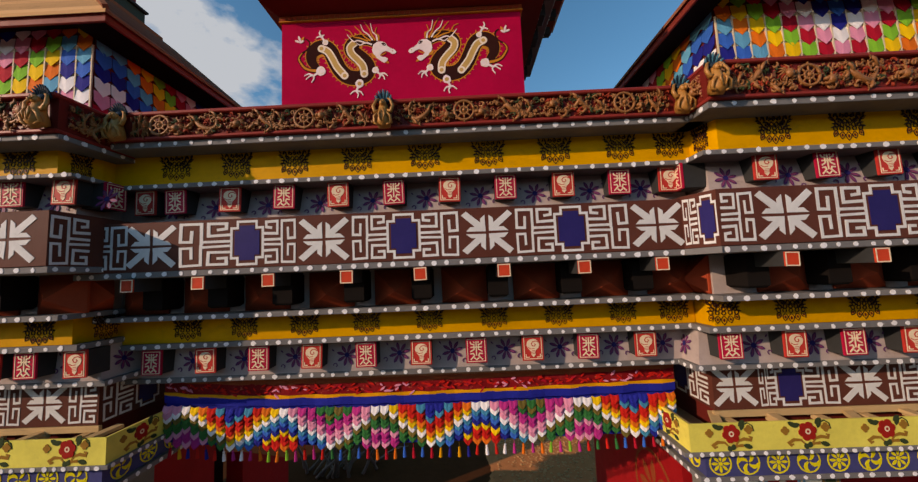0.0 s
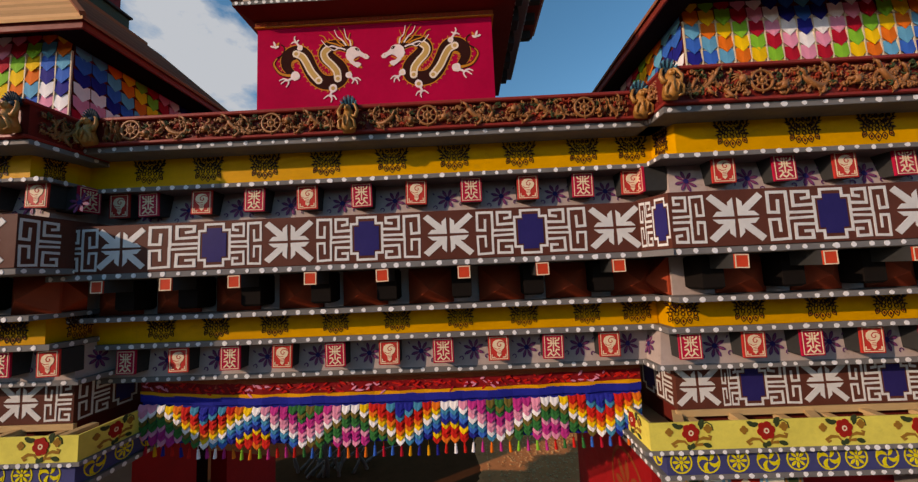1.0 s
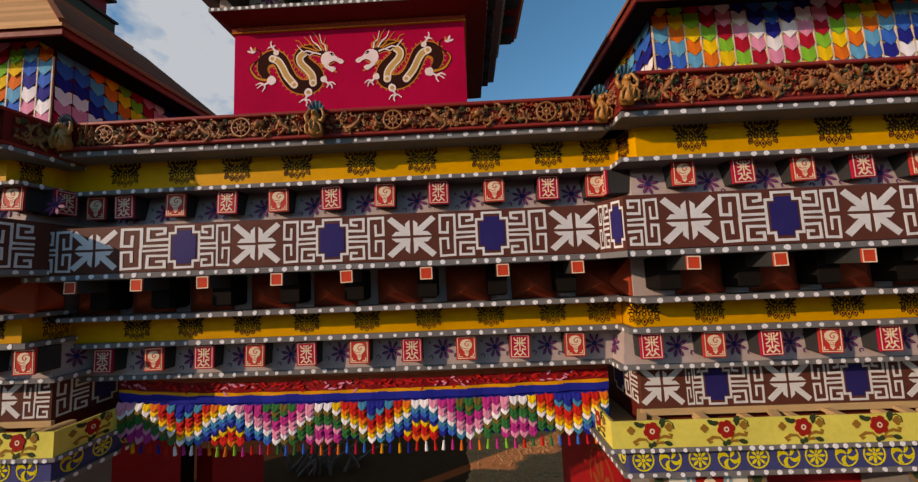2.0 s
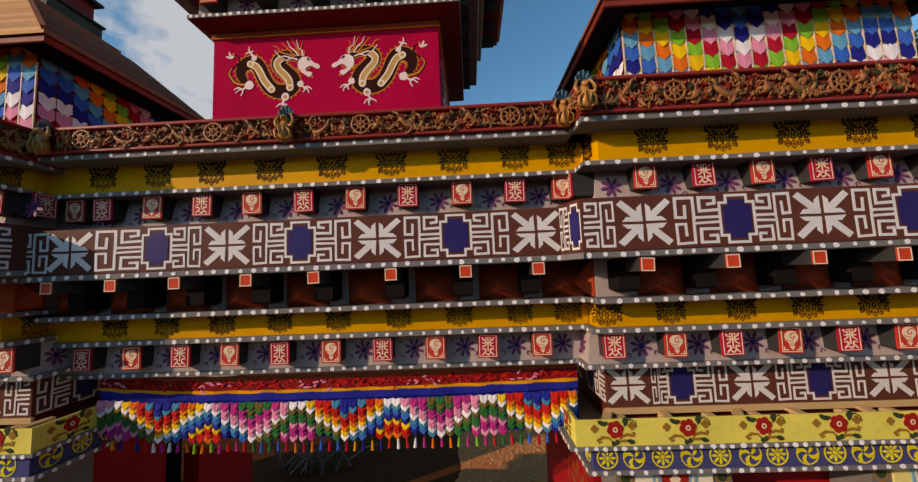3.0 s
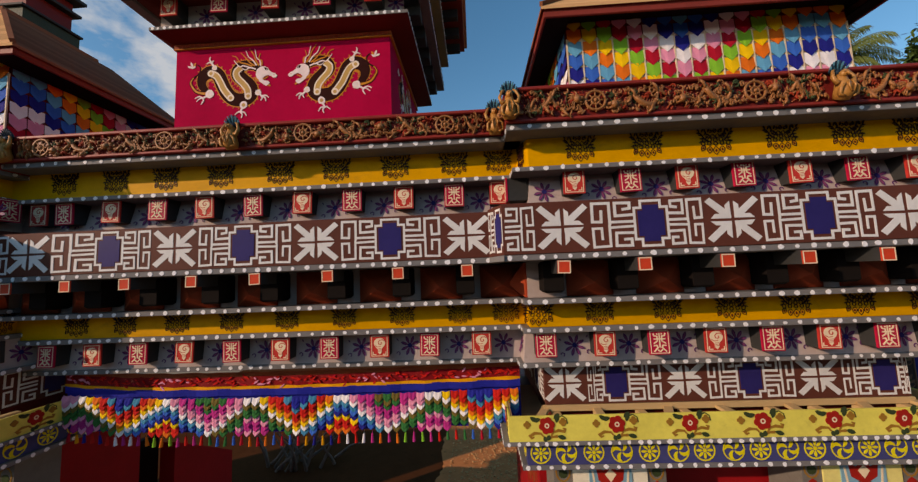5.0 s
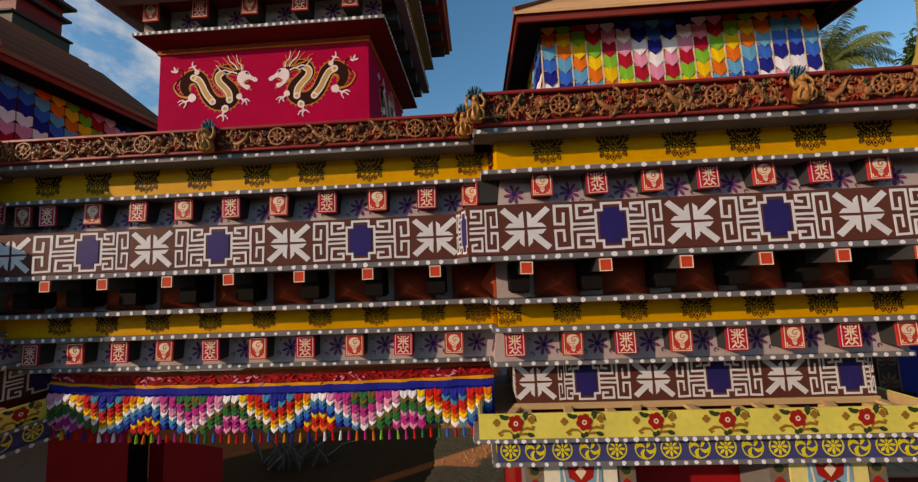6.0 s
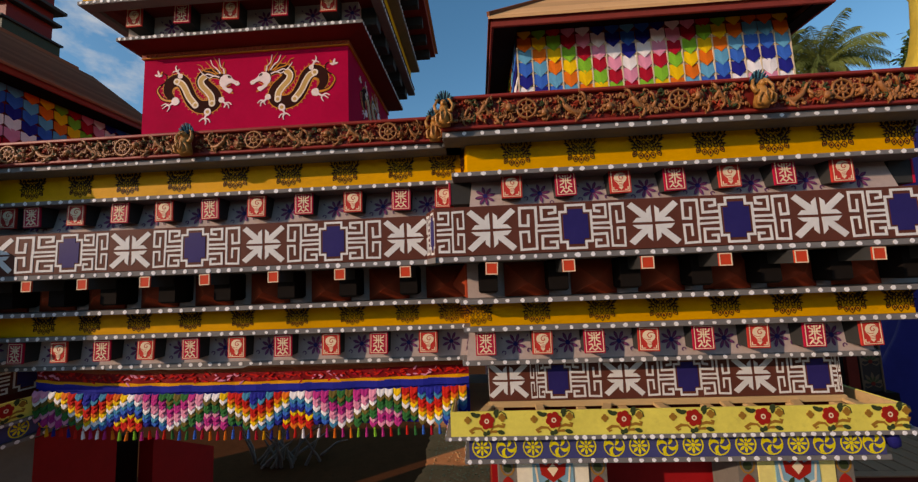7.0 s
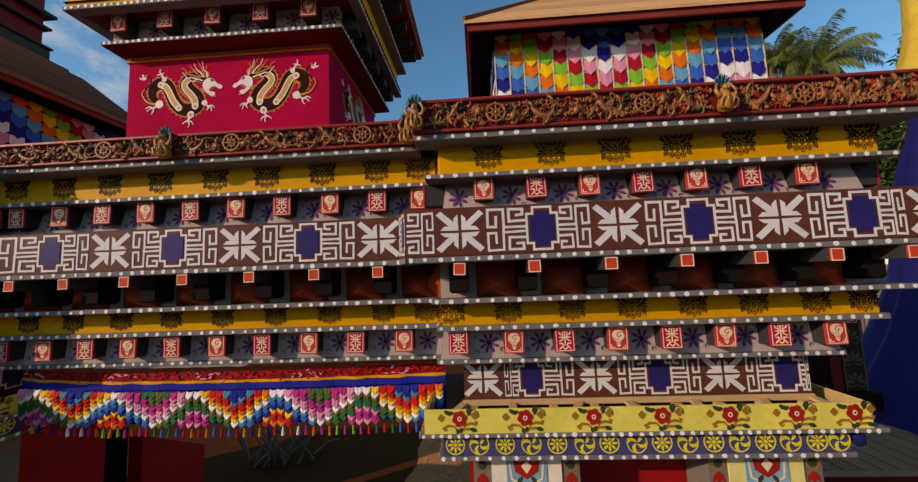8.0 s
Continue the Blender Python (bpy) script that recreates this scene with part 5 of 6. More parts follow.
def dragon_tower():
    t = thing("dragon_tower", "crimson roof tower painted with two dragons under flaring eaves", "tower", (0, 0, 0))
    x0, x1, y0, y1 = -2.155, 0.640, 4.56, 6.62
    w = part("panel_wall", Build().box(x0, x1, y0, y1, 5.6, 7.30, 0, 0.004).mesh("panel_wall", M_PANEL), t)
    dragon_panel(w, -1.425, y0 - 0.001, 7.27, 1)
    dragon_panel(w, -0.065, y0 - 0.001, 7.27, -1)
    dragon_panel(w, x1 + 0.001, 5.55, 7.29, 1, 90)
    trim = part("trim_board", Build().box(x0 - 0.02, x1 + 0.02, y0 - 0.02, y1, 7.285, 7.355, 0, 0.004).mesh("trim_board", M_TRIM), t)
    part("gold_line", Build().box(x0 - 0.026, x1 + 0.026, y0 - 0.026, y1, 7.278, 7.292, 0, 0.003).mesh("gold_line", M_FLAME), trim)
    flare("soffit", t, (x0 - 0.03, x1 + 0.03, y0 - 0.03, y1), (x0 - 0.14, x1 + 0.28, y0 - 0.26, y1 + 0.05), 7.355, 7.385, M_MAROON)
    def eave(xa, xb, ya, z0, z1, step=0.085):
        pl = ring_plank("dotted_plank", t, xa, xb, ya, y1 + 0.05, z0, z1, M_GREY)
        dots(pl, xb - xa, at(xa, ya, (z0 + z1) / 2), step)
        dots(pl, y1 - ya, at(xb, ya, (z0 + z1) / 2, 90), step)
    eave(x0 - 0.14, x1 + 0.28, y0 - 0.26, 7.385, 7.435)
    wl = part("daisy_wall", Build().box(x0 - 0.08, x1 + 0.20, y0 - 0.16, y1, 7.435, 7.755, 0, 0.004).mesh("daisy_wall", M_WALLGREY), t)
    xs = [-1.98, -1.35, -0.72, -0.09, 0.525]
    beam_row(t, xs, y0 - 0.33, 7.625, 0, wl, y0 - 0.163, 7.60, lean=0.0)
    part("painted_daisy", ME_DAISY, wl, at(0.76, y0 - 0.161, 7.60))
    for k in range(5):
        part("side_beam", Build().box(-0.10, 0.10, 0.0, 0.30, -0.12, 0.12, 0, 0.006).mesh("side_beam", M_DARK), t, at(x1 + 0.40, y0 + 0.05 + 0.45 * k, 7.63, 90))
    flare("soffit", t, (x0 - 0.10, x1 + 0.24, y0 - 0.2, y1), (x0 - 0.34, x1 + 0.52, y0 - 0.55, y1 + 0.05), 7.755, 7.775, M_MAROON)
    za, zb, xa, xb, ya = 7.662, 7.716, x0 - 0.34, x1 + 0.52, y0 - 0.55
    pl = ring_plank("dotted_plank", t, xa, xb, ya, ya + 0.13, za, zb, M_GREY)
    dots(pl, xb - xa, at(xa, ya, (za + zb) / 2), 0.085)
    pl = ring_plank("dotted_plank", t, xb - 0.13, xb, ya + 0.132, y1 + 0.05, za, zb, M_GREY)
    dots(pl, y1 - ya - 0.13, at(xb, ya + 0.13, (za + zb) / 2, 90), 0.085)
    ring_plank("dotted_plank", t, xa, xa + 0.13, ya + 0.132, y1 + 0.05, za, zb, M_GREY)
    yb = part("yellow_board", Build().box(x0 - 0.28, x1 + 0.46, y0 - 0.49, y1, 7.776, 8.12, 0, 0.004).mesh("yellow_board", M_YELLOW), t)
    part("yellow_board", Build().box(xa + 0.03, xb - 0.03, ya + 0.03, ya + 0.06, zb, 7.95, 0, 0.004).mesh("yellow_skirt", M_YELLOW), t)
    ornaments(yb, [x0 + 0.05 + 0.5 * i for i in range(6)], ya + 0.029, 7.86, 0.8)
    eave(x0 - 0.42, x1 + 0.62, y0 - 0.66, 8.12, 8.18)
    part("upper_wall", Build().box(x0 - 0.25, x1 + 0.42, y0 - 0.46, y1, 8.18, 8.42).mesh("upper_wall", M_MAROON), t)
    for k, x in enumerate([x0 + 0.04 + 0.063 * i for i in range(44)]):
        part("trim_scale", ME_SCALLOP, trim, at(x, y0 - 0.020, 7.318))
    for k in range(6):
        part("bracket", Build().box(-0.05, 0.05, 0, 0.5, -0.07, 0.07, 0, 0.005).mesh("bracket", M_DARK), t, at(x1 + 0.85, y0 - 0.2 + 0.42 * k, 8.33, 90))
    ring_plank("eave_board", t, x0 - 0.8, x1 + 0.93, y0 - 0.95, y1 + 0.08, 8.42, 8.50, M_FASCIA)
    flare("tower_roof", t, (x0 - 0.86, x1 + 0.98, y0 - 1.0, y1 + 0.1), (-1.4, -0.1, 5.3, 6.0), 8.50, 9.7, M_SHINGLE)


dragon_tower()

# ---------------------------------------------------------------- roof pavilions hung with chevron strips
SEQ = ["blue", "navy", "white", "pink", "red", "green", "yellow", "orange", "sky"]


def chevron_mesh(k):
    w = 0.086
    v = [(-w, 0, 0.13), (w, 0, 0.13), (w, -0.012, 0.004), (0, -0.018, -0.078), (-w, -0.012, 0.004), (0, -0.010, 0.125)]
    v += [(x, y + 0.005, z) for x, y, z in v]
    f = [(0, 4, 3, 5), (5, 3, 2, 1), (11, 9, 10, 6), (7, 8, 9, 11), (4, 10, 9, 3), (3, 9, 8, 2), (0, 6, 10, 4), (2, 8, 7, 1)]
    return mesh_of("chevron_" + k, v, f, CLOTH[k])


ME_CHEV = {k: chevron_mesh(k) for k in SEQ}
M_BATTEN = paint("pale_batten_paint", (0.62, 0.52, 0.36), 0.55, 0.2)


def chevron_face(parent, n, place, mid_at):
    for i in range(n):
        turn = abs(i - mid_at) if i < 16 else 24 - i
        if mid_at < 0:
            turn = 8 - max(0, i - 1)
        for r in range(-2, 6):
            m = place(i) @ pose(0, -0.004, 6.885 - 0.163 * r + random.uniform(-.004, .004), random.uniform(-3, 3), random.uniform(-1.5, 1.5), 0)
            part("chevron_flag", ME_CHEV[SEQ[(r + 10 + turn) % 9]], parent, m)


def pavilion(xa, xb, ya, yb, ea, eb, ef, mid_at, label, tier):
    p = thing("roof_pavilion", label, "pavilion", (0, 0, 0), "roof pavilions")
    part("wall_core", Build().box(xa, xb, ya, yb, 5.6, 7.30).mesh("wall_core", M_MAROON), p)
    front = part("front_face", Build().box(xa + 0.004, xb - 0.004, ya - 0.008, ya, 5.7, 7.05).mesh("front_face", M_BATTEN), p)
    n = 18
    st = (xb - xa) / n
    for i in range(n + 1):
        part("batten", Build().box(-0.008, 0.008, -0.016, 0, 5.9, 7.05).mesh("batten", M_BATTEN), p, at(xa + st * i, ya - 0.008, 0))
    chevron_face(front, n, lambda i: at(xa + st * (i + 0.5), ya - 0.010, 0, 0, st / 0.186), mid_at)
    ns = round((yb - ya) / 0.19)
    sd = (yb - ya) / ns
    for x, rz in ((xa, -90), (xb, 90)):
        face = part("side_face", Build().box(x - 0.006, x + 0.006, ya, yb, 5.7, 7.2).mesh("side_face", M_MAROON), p)
        chevron_face(face, ns, lambda i: at(x + (-0.010 if rz < 0 else 0.010), (ya + sd * (i + 0.5)), 0, rz, sd / 0.182), -1)
    # hipped board roof
    e0, e1 = 7.105, 7.215
    rise, run, run_x = 0.95, 0.57 if tier else 0.78, 1.0 if tier else 1.65
    eback = yb + (0.3 if not tier else 0.05)
    for x0, x1, ya2, yb2 in ((ea, eb, ef, ef + 0.03), (ea, ea + 0.03, ef + 0.032, eback), (eb - 0.03, eb, ef + 0.032, eback)):
        part("fascia", Build().box(x0, x1, ya2, yb2, e0, e1, 0, 0.006).mesh("fascia", M_FASCIA), p)
    # black soffit: the shade under the eave is put into its colour
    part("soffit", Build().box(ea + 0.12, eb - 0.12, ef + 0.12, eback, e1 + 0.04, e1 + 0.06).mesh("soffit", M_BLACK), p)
    # low side soffits, added as the dark band under the fascia and to shade flags
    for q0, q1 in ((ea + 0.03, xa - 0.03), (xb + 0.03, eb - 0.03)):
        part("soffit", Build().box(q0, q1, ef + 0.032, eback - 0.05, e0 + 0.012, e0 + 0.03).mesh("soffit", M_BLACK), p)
    part("ridge_board", Build().box(ea + run_x - 0.05, eb - run_x + 0.05, ef + run - 0.05, eback - run + (-0.25 if tier else 0.05), e1 + rise - 0.03, e1 + rise + 0.05, 0, 0.01).mesh("ridge_board", M_SHADEBOARD), p)
    n = 13
    for k in range(n):
        a, c = k / n, (k + 1) / n + 0.02

        def rect(u, lift):
            return (ea - 0.03 + run_x * u, eb + 0.03 - run_x * u, ef - 0.03 + run * u, eback + 0.03 - run * u, e1 - 0.03 + rise * u + lift)
        q, w = rect(a, 0.0), rect(c, 0.0)
        v = [(q[0], q[2], q[4]), (q[1], q[2], q[4]), (q[1], q[3], q[4]), (q[0], q[3], q[4]), (w[0], w[2], w[4]), (w[1], w[2], w[4]), (w[1], w[3], w[4]), (w[0], w[3], w[4])]
        v += [(x, y, z + 0.04) for x, y, z in v]
        f = [(8, 9, 13, 12), (9, 10, 14, 13), (10, 11, 15, 14), (11, 8, 12, 15), (0, 1, 9, 8), (1, 2, 10, 9), (2, 3, 11, 10), (3, 0, 8, 11), (0, 4, 5, 1), (1, 5, 6, 2), (2, 6, 7, 3), (3, 7, 4, 0)]
        # side slopes get the darker copy, so their shade is in the colour
        part("roof_board", mesh_of("roof_board", v, f, None, False, [M_SHINGLE, M_SHADEBOARD], [0, 1, 0, 1, 0, 1, 0, 1, 0, 1, 0, 1]), p)
    for sx in (ea, eb):
        k = 1 if sx == ea else -1
        part("hip_board", Build().tube([(sx - 0.03 * k, ef - 0.03, e1 + 0.03), (sx + k * run_x, ef + run, e1 + rise + 0.03)], [0.035, 0.035], 4).mesh("hip_board", M_SHADEBOARD), p)
    if tier:
        rx0, rx1, r0, r1 = ea + 0.68, eb - 0.97, ef + 0.73, eback - 1.03
        zt = e1 + rise
        for nm, ins, z0, z1, mt in (("upper_wall", 0.16, -0.7, -0.03, M_CORN), ("upper_plank", 0.0, -0.03, 0.02, M_DARK), ("carved_fascia", 0.06, 0.02, 0.26, M_GREENCARVE), ("upper_plank", 0.02, 0.26, 0.30, M_DARK), ("upper_wall", 0.16, 0.30, 0.62, M_CORN),
                                    ("upper_plank", 0.05, 0.62, 0.67, M_DARK), ("upper_wall", 0.16, 0.67, 0.85, M_CORN), ("upper_plank", 0.0, 0.85, 0.91, M_DARK), ("upper_wall", 0.16, 0.91, 1.7, M_CORN)):
            part(nm, Build().box(rx0 + ins, rx1 - ins, r0 + ins, r1 - ins * 0.5, zt + z0, zt + z1, 0, 0.006).mesh(nm, mt), p)
    return p


pavilion(2.825, 6.10, 4.53, 6.7, 2.49, 6.33, 4.17, 7, "roof pavilion hung with bright chevron flags under a boarded hip roof", False)
pavilion(-7.55, -4.27, 4.45, 6.7, -7.95, -3.84, 4.15, 10, "roof pavilion with chevron flags and a dark carved upper storey", True)

# ---------------------------------------------------------------- ground, platform, distance
M_EARTH = paint("trodden_gravel", (0.33, 0.235, 0.15), 0.9, 0.5, grain=7, bump=0.8, dark=(0.07, 0.055, 0.04))
g = 400
# three unseen walls, added to cut the sky light that reaches the gate
M_FARWALL = paint("dull_sky_blocker", (0.11, 0.085, 0.06), 0.9, 0.4)
tagged(part("wall_south", Build().box(-45, 45, -20.4, -20, -1.5, 8.5).mesh("wall_south", M_FARWALL)), "unseen dull brown wall across the forecourt, added to block sky light", "wall", kind="structure")
tagged(part("wall_west", Build().box(-45.4, -45, -20, 14, -1.5, 8.5).mesh("wall_west", M_FARWALL)), "unseen dull brown wall beside the forecourt, added to block sky light", "wall", kind="structure")
tagged(part("wall_east", Build().box(16.0, 16.4, -20, 7.5, -1.5, 7.5).mesh("wall_east", M_FARWALL)), "unseen dull brown wall beside the forecourt, added to block sky light", "wall", kind="structure")
tagged(part("ground", mesh_of("ground", [(-g, -g, -1.5), (g, -g, -1.5), (g, g, -1.5), (-g, g, -1.5)], [(0, 1, 2, 3)], M_EARTH)), "bare brown gravel ground", "ground", kind="structure")


# floor left of the gravel: the passage's shade is put into this dark colour
tagged(part("passage_floor", Build().box(-14, 7.5, 6.0, 40, -1.52, -1.494).mesh("passage_floor", paint("shade_dark_earth", (0.085, 0.030, 0.012), 0.9, 0.5, grain=9, bump=0.6, dark=(0.015, 0.008, 0.004), gloss=0.0))), "trodden earth beyond the gateway, shade put into its dark colour", "ground", kind="structure")


def gravel_bed():
    """Sheet of dry gravel lying on the earth; its ragged edge stands for the shadow's edge, its paler colour for sun.
    """
    n = 90
    v = []
    for i in range(n + 1):
        y = 6.0 + 14.0 * i / n
        x = 0.22 + 0.22 * noise.noise((0, y * 0.9, 3)) + 0.16 * noise.noise((0, y * 4, 8))
        v += [(x, y, -1.497), (x + 0.12, y, -1.488), (7.5, y, -1.488)]
    f = []
    for i in range(n):
        f += [(3 * i, 3 * i + 1, 3 * i + 4, 3 * i + 3), (3 * i + 1, 3 * i + 2, 3 * i + 5, 3 * i + 4)]
    mat = paint("sunlit_ochre_gravel", (0.52, 0.185, 0.065), 0.9, 1.0, grain=9, bump=1.0, dark=(0.13, 0.06, 0.022), gloss=0.0)
    tagged(part("gravel_bed", mesh_of("gravel_bed", v, f, mat)), "dry brown gravel bed beyond the gateway, sunlight in its paler colour", "ground", kind="structure")


gravel_bed()


def pebbles():
    b = Build()
    for _ in range(1500):
        x, y = max(0.6, random.gauss(2.2, 1.0)), random.uniform(9.0, 15.0)
        r = random.uniform(0.015, 0.05)
        b.blob((x, y, -1.5 + r * 0.3), (r, r * random.uniform(0.7, 1.2), r * 0.6), 5, 3)
    tagged(part("gravel", b.mesh("gravel", paint("pebble_stone", (0.58, 0.31, 0.13), 0.85, 0.3, gloss=0.0))), "scattered pale pebbles on the yard", "gravel", kind="stuff")


pebbles()


def branches():
    t = thing("branch_pile", "pile of bare grey dead branches leaning on the yard", "branches", (-4.4, 11.9, -1.5))
    me = paint("grey_bark", (0.17, 0.145, 0.12), 0.9, 0.4)
    for k in range(20):
        b = Build()
        a = radians(random.uniform(50, 130))
        ln = random.uniform(1.0, 2.3)
        x = random.uniform(-0.9, 1.4)
        p = Vector((x, random.uniform(-0.5, 0.4), 0.03))
        d = Vector((math.cos(a) + random.uniform(.1, .5), random.uniform(-0.4, 0.2), 0.75)).normalized()
        pts = [p]
        for j in range(5):
            d = (d + Vector((random.uniform(-.18, .18), random.uniform(-.12, .12), random.uniform(-.15, .1)))).normalized()
            pts.append(pts[-1] + d * ln / 5)
        b.tube(pts, [0.050, 0.044, 0.038, 0.030, 0.022, 0.010], 7)
        part("branch", b.mesh("branch", me), t)


branches()

M_DECK = paint("weathered_deck_board", (0.30, 0.135, 0.072), 0.85, 0.7, grain=22, stretch=(1, 0.15, 1), vary=0.4, gloss=0.02)


def platform():
    st = tagged(part("platform", Build().box(8.6, 34, 9.85, 20.0, -1.5, -1.0).mesh("platform", M_MAROON)), "raised stage with a dark red skirt and boarded top", "platform", kind="structure")
    me = Build().box(-0.192, 0.192, 0, 9.9, 0, 0.035, 0, 0.008).mesh("deck_board", M_DECK)
    part("edge_board", Build().box(8.6, 30, 9.78, 10.0, -1.0, -0.962, 0, 0.006).mesh("edge_board", M_DECK), st)
    for k in range(45):
        part("deck_board", me, st, at(8.9 + 0.445 * k, 10.01, -0.998 + random.uniform(0, .003)))


platform()


def statue():
    """Tall figure reduced to a plain flared robe and a gilt upper form."""
    b = Build()
    prof = [(3.75, 0.0, 0), (3.5, 1.0, 0), (2.7, 2.6, 0), (2.05, 4.4, 0), (1.75, 6.2, 0), (1.5, 8.2, 0), (1.05, 9.8, 0), (1.0, 10.6, 0), (1.15, 11.2, 1), (1.22, 11.8, 1), (1.02, 12.4, 1), (0.88, 13.2, 1), (0.80, 14.4, 1), (1.2, 15.6, 1), (1.1, 17.0, 1), (0.4, 17.6, 1), (0.45, 18.5, 1), (0.1, 19.0, 1)]
    n = 48
    o = []
    for r, z, m in prof:
        for k in range(n):
            a = 2 * math.pi * k / n
            q = r * (1 + (0.05 * math.sin(a * 11) + 0.03 * math.sin(a * 17 + 1)) * (1 if m == 0 else 0.25))
            o.append((q * math.cos(a), q * math.sin(a), z))
    f, mi = [], []
    for i in range(len(prof) - 1):
        for k in range(n):
            k2 = (k + 1) % n
            f.append((i * n + k, i * n + k2, (i + 1) * n + k2, (i + 1) * n + k))
            mi.append(prof[i + 1][2] if prof[i][2] else 0)
    ob = part("statue", mesh_of("statue", o, f, None, True, [cloth("robe_navy", (0.008, 0.010, 0.085)), paint("gilt_statue", (0.70, 0.46, 0.06), 0.35, 0.15, metal=0.35)], mi))
    ob.location = STATUE_AT
    tagged(ob, "tall gilt statue in a flared royal blue robe", "statue")


STATUE_AT = (18.7, 12.5, -0.965)
statue()

# ---------------------------------------------------------------- trees
M_FROND = paint("palm_frond", (0.075, 0.105, 0.030), 0.55, 0.3, vary=0.5)
M_TRUNK = paint("palm_trunk", (0.16, 0.12, 0.08), 0.9, 0.4)


def palm(x, y, height, size, seed, fronds):
    rnd = random.Random(seed)
    t = thing("palm_tree", "tall coconut palm with drooping green fronds behind the building", "palm", (x, y, -1.5), "palms")
    b = Build()
    b.tube([(0.15 * math.sin(k * 0.4), 0, height * k / 8) for k in range(9)], [0.28 - 0.015 * k for k in range(9)], 9)
    part("trunk", b.mesh("trunk", M_TRUNK), t)
    for i in range(fronds):
        b = Build()
        u = i / (fronds - 1)
        az, el = seed + i * 2.3999 + rnd.uniform(-0.3, 0.3), 1.42 - 1.75 * u + rnd.uniform(-0.12, 0.12)
        d = Vector((math.cos(az) * math.cos(el), math.sin(az) * math.cos(el), math.sin(el)))
        p = Vector((0.15 * math.sin(3.2), 0, height))
        ln = size * rnd.uniform(0.85, 1.1) * (0.8 + 0.35 * math.sin(math.pi * min(1, 0.2 + u)))
        pts = []
        n = 16
        for j in range(n + 1):
            pts.append(p.copy())
            p = p + d * ln / n
            d = (d + Vector((rnd.uniform(-.02, .02), rnd.uniform(-.02, .02), -0.035 - 0.011 * j))).normalized()
        b.tube(pts, [0.05 * (1 - j / (n + 2)) for j in range(n + 1)], 4)
        for j in range(2, n + 1):
            for f in (0.0, 0.25, 0.5, 0.75):
                q = pts[j] if j == n else pts[j].lerp(pts[j + 1], f)
                dd = (pts[min(j + 1, n)] - pts[j - 1]).normalized()
                side = dd.cross(Vector((0, 0, 1)))
                side = side.normalized() if side.length > 0.05 else Vector((-math.sin(az), math.cos(az), 0))
                ll = 0.30 * size * math.sin(math.pi * (0.15 + 0.72 * j / n)) * rnd.uniform(0.8, 1.1)
                for sg in (-1, 1):
                    o = (side * sg * 0.75 + dd * 0.7 + Vector((0, 0, -0.95 + rnd.uniform(-.3, .25)))).normalized()
                    wv = dd * 0.018
                    mid = q + o * ll * 0.5
                    e = q + o * ll + Vector((0, 0, -0.22 * ll))
                    b.add([q - wv * .4, q + wv * .4, mid + wv, mid - wv, e], [(0, 1, 2, 3), (3, 2, 4)])
        part("frond", b.mesh("frond", M_FROND), t)
    return t


palm(19.29, 17.6, 15.11, 2.25, 4, 34)
palm(18.25, 18.7, 16.18, 1.7, 9, 24)


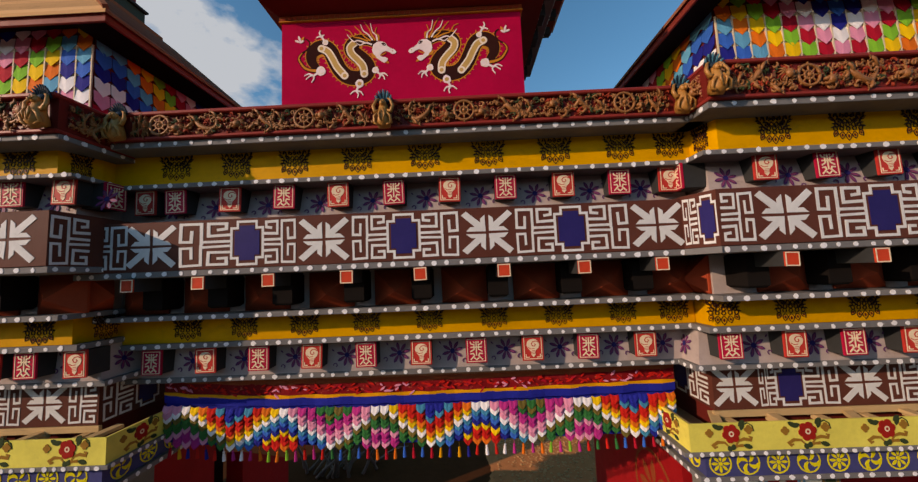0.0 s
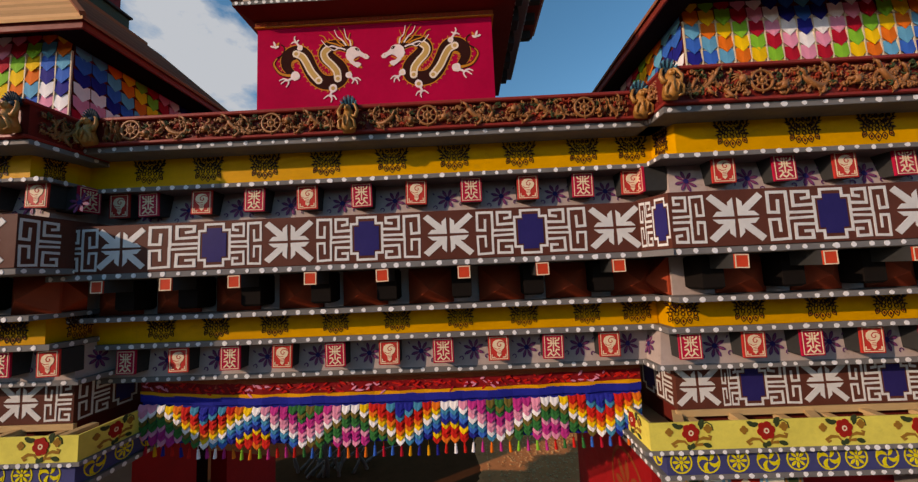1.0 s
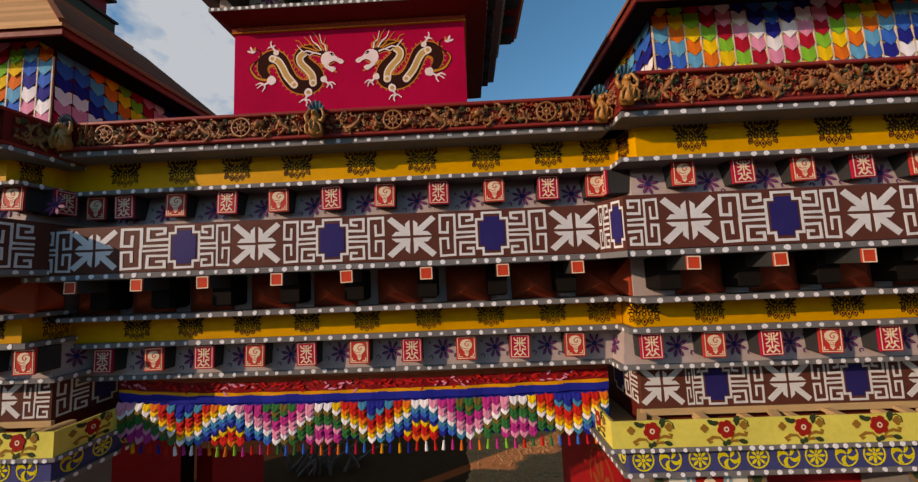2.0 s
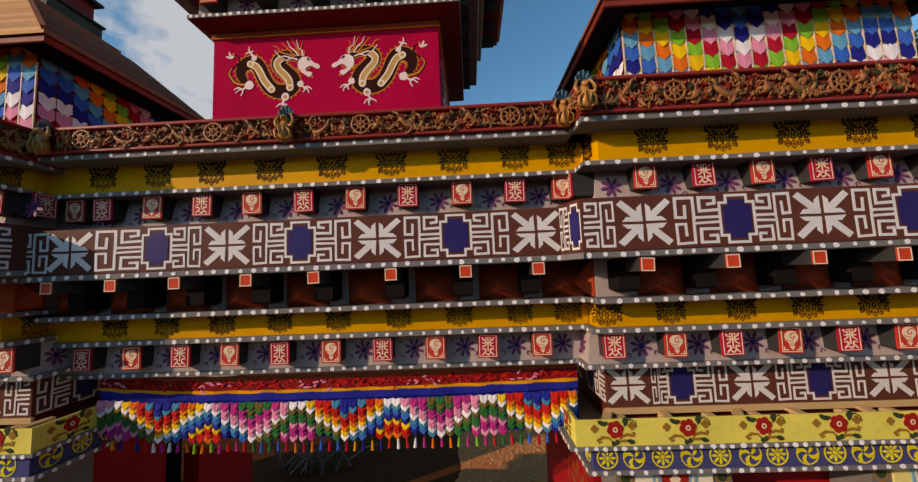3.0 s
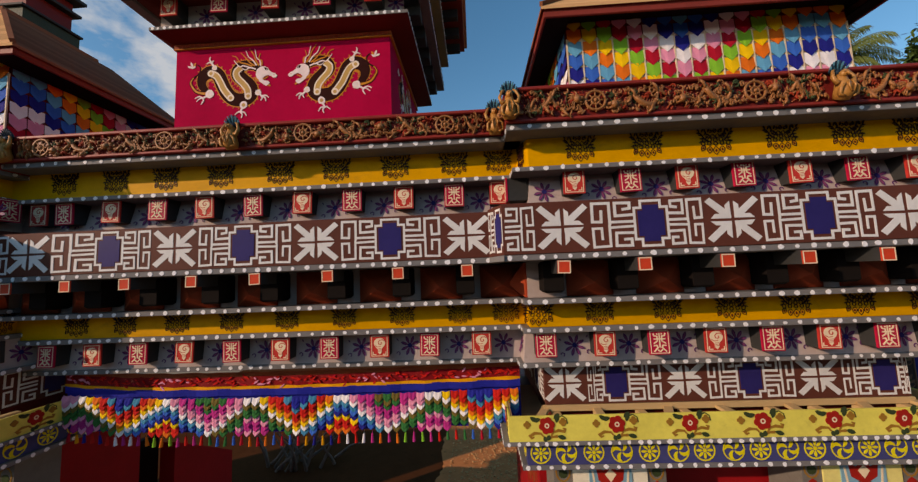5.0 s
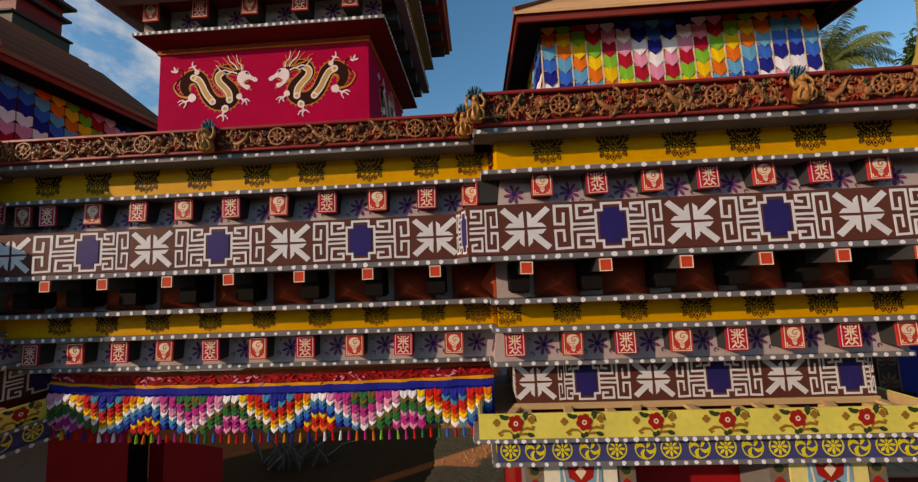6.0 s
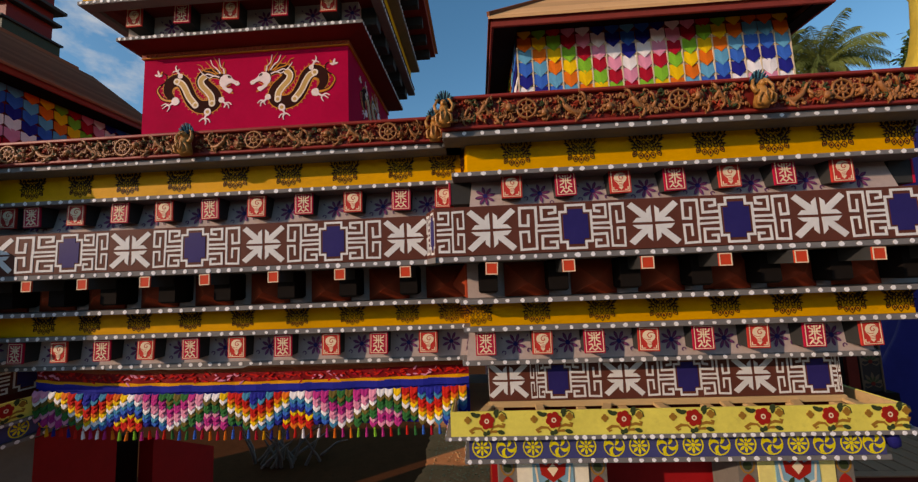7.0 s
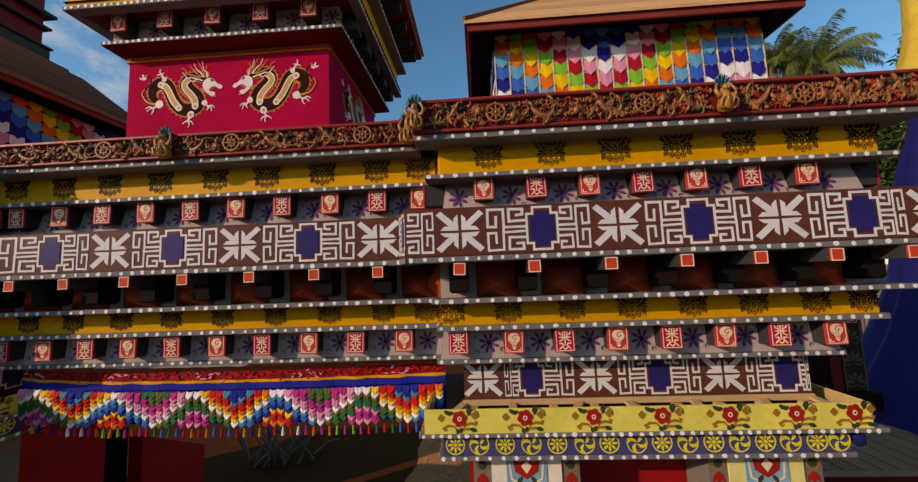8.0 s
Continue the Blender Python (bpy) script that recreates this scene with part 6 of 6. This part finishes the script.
def leafy(name, label, x, y, z0, rx, ry, rz, n, seed, size=0.16, trunk=True):
    rnd = random.Random(seed)
    t = thing(name, label, "tree", (x, y, -1.5))
    if trunk:
        b = Build()
        b.tube([(0, 0, 0), (0.1, 0, (z0 + 1.5) * 0.5), (0, 0.1, z0 + 1.5)], [0.22, 0.16, 0.10], 8)
        for k in range(7):
            a = k * 0.9
            b.tube([(0, 0, (z0 + 1.5) * 0.7), (rx * 0.4 * math.cos(a), ry * 0.4 * math.sin(a), z0 + 1.5), (rx * 0.8 * math.cos(a), ry * 0.8 * math.sin(a), z0 + 1.5 + rz * 0.4)], [0.09, 0.06, 0.02], 6)
        part("trunk", b.mesh("trunk", M_TRUNK), t)
    b = Build()
    for _ in range(n):
        u = Vector((rnd.gauss(0, 1), rnd.gauss(0, 1), rnd.gauss(0, 1))).normalized() * rnd.uniform(0.45, 1.0) ** 0.5
        k = 0.78 + 0.35 * noise.noise(u * 2.2 + Vector((seed, 0, 0)))
        c = Vector((u.x * rx * k, u.y * ry * k, z0 + 1.5 + u.z * rz * k))
        d = Vector((rnd.uniform(-1, 1), rnd.uniform(-1, 1), rnd.uniform(-0.8, 0.4))).normalized()
        s = d.cross(Vector((rnd.uniform(-1, 1), rnd.uniform(-1, 1), 1))).normalized()
        ln = size * rnd.uniform(0.6, 1.3)
        b.add([c, c + d * ln * .5 + s * ln * .22, c + d * ln, c + d * ln * .5 - s * ln * .22], [(0, 1, 2, 3)])
    tagged(part("crown", b.mesh("crown", paint("tree_leaf", (0.055, 0.105, 0.025), 0.55, 0.2, vary=0.2)), t), kind="stuff")
    return t


leafy("broadleaf_tree", "dense green broadleaf tree beside the tower", 20.3, 16.5, 8.3, 2.1, 1.8, 2.4, 10000, 3, 0.30)
leafy("broadleaf_tree", "tall dark conifer-like tree far behind the cornice", 30.8, 23.5, 13.0, 0.95, 0.95, 7.0, 3600, 8, 0.42)
leafy("broadleaf_tree", "round green treetop far behind the cornice", 27.5, 25.5, 8.6, 5.5, 4.0, 3.4, 7000, 11, 0.5)


def cloth_scrap():
    b = Build()
    b.tube([(0, 0, 0.12), (0.01, 0.0, 0.06), (0.0, -0.01, 0.0), (0.02, 0.0, -0.06), (0.01, 0.0, -0.10)], [0.02, 0.05, 0.065, 0.055, 0.02], 9)
    ob = part("cloth_scrap", b.mesh("cloth_scrap", cloth("scrap_navy", (0.010, 0.012, 0.12)), smooth=True))
    ob.location = (6.30, 4.24, 2.43)
    tagged(ob, "small knotted scrap of dark blue cloth under the planter", "cloth")


cloth_scrap()
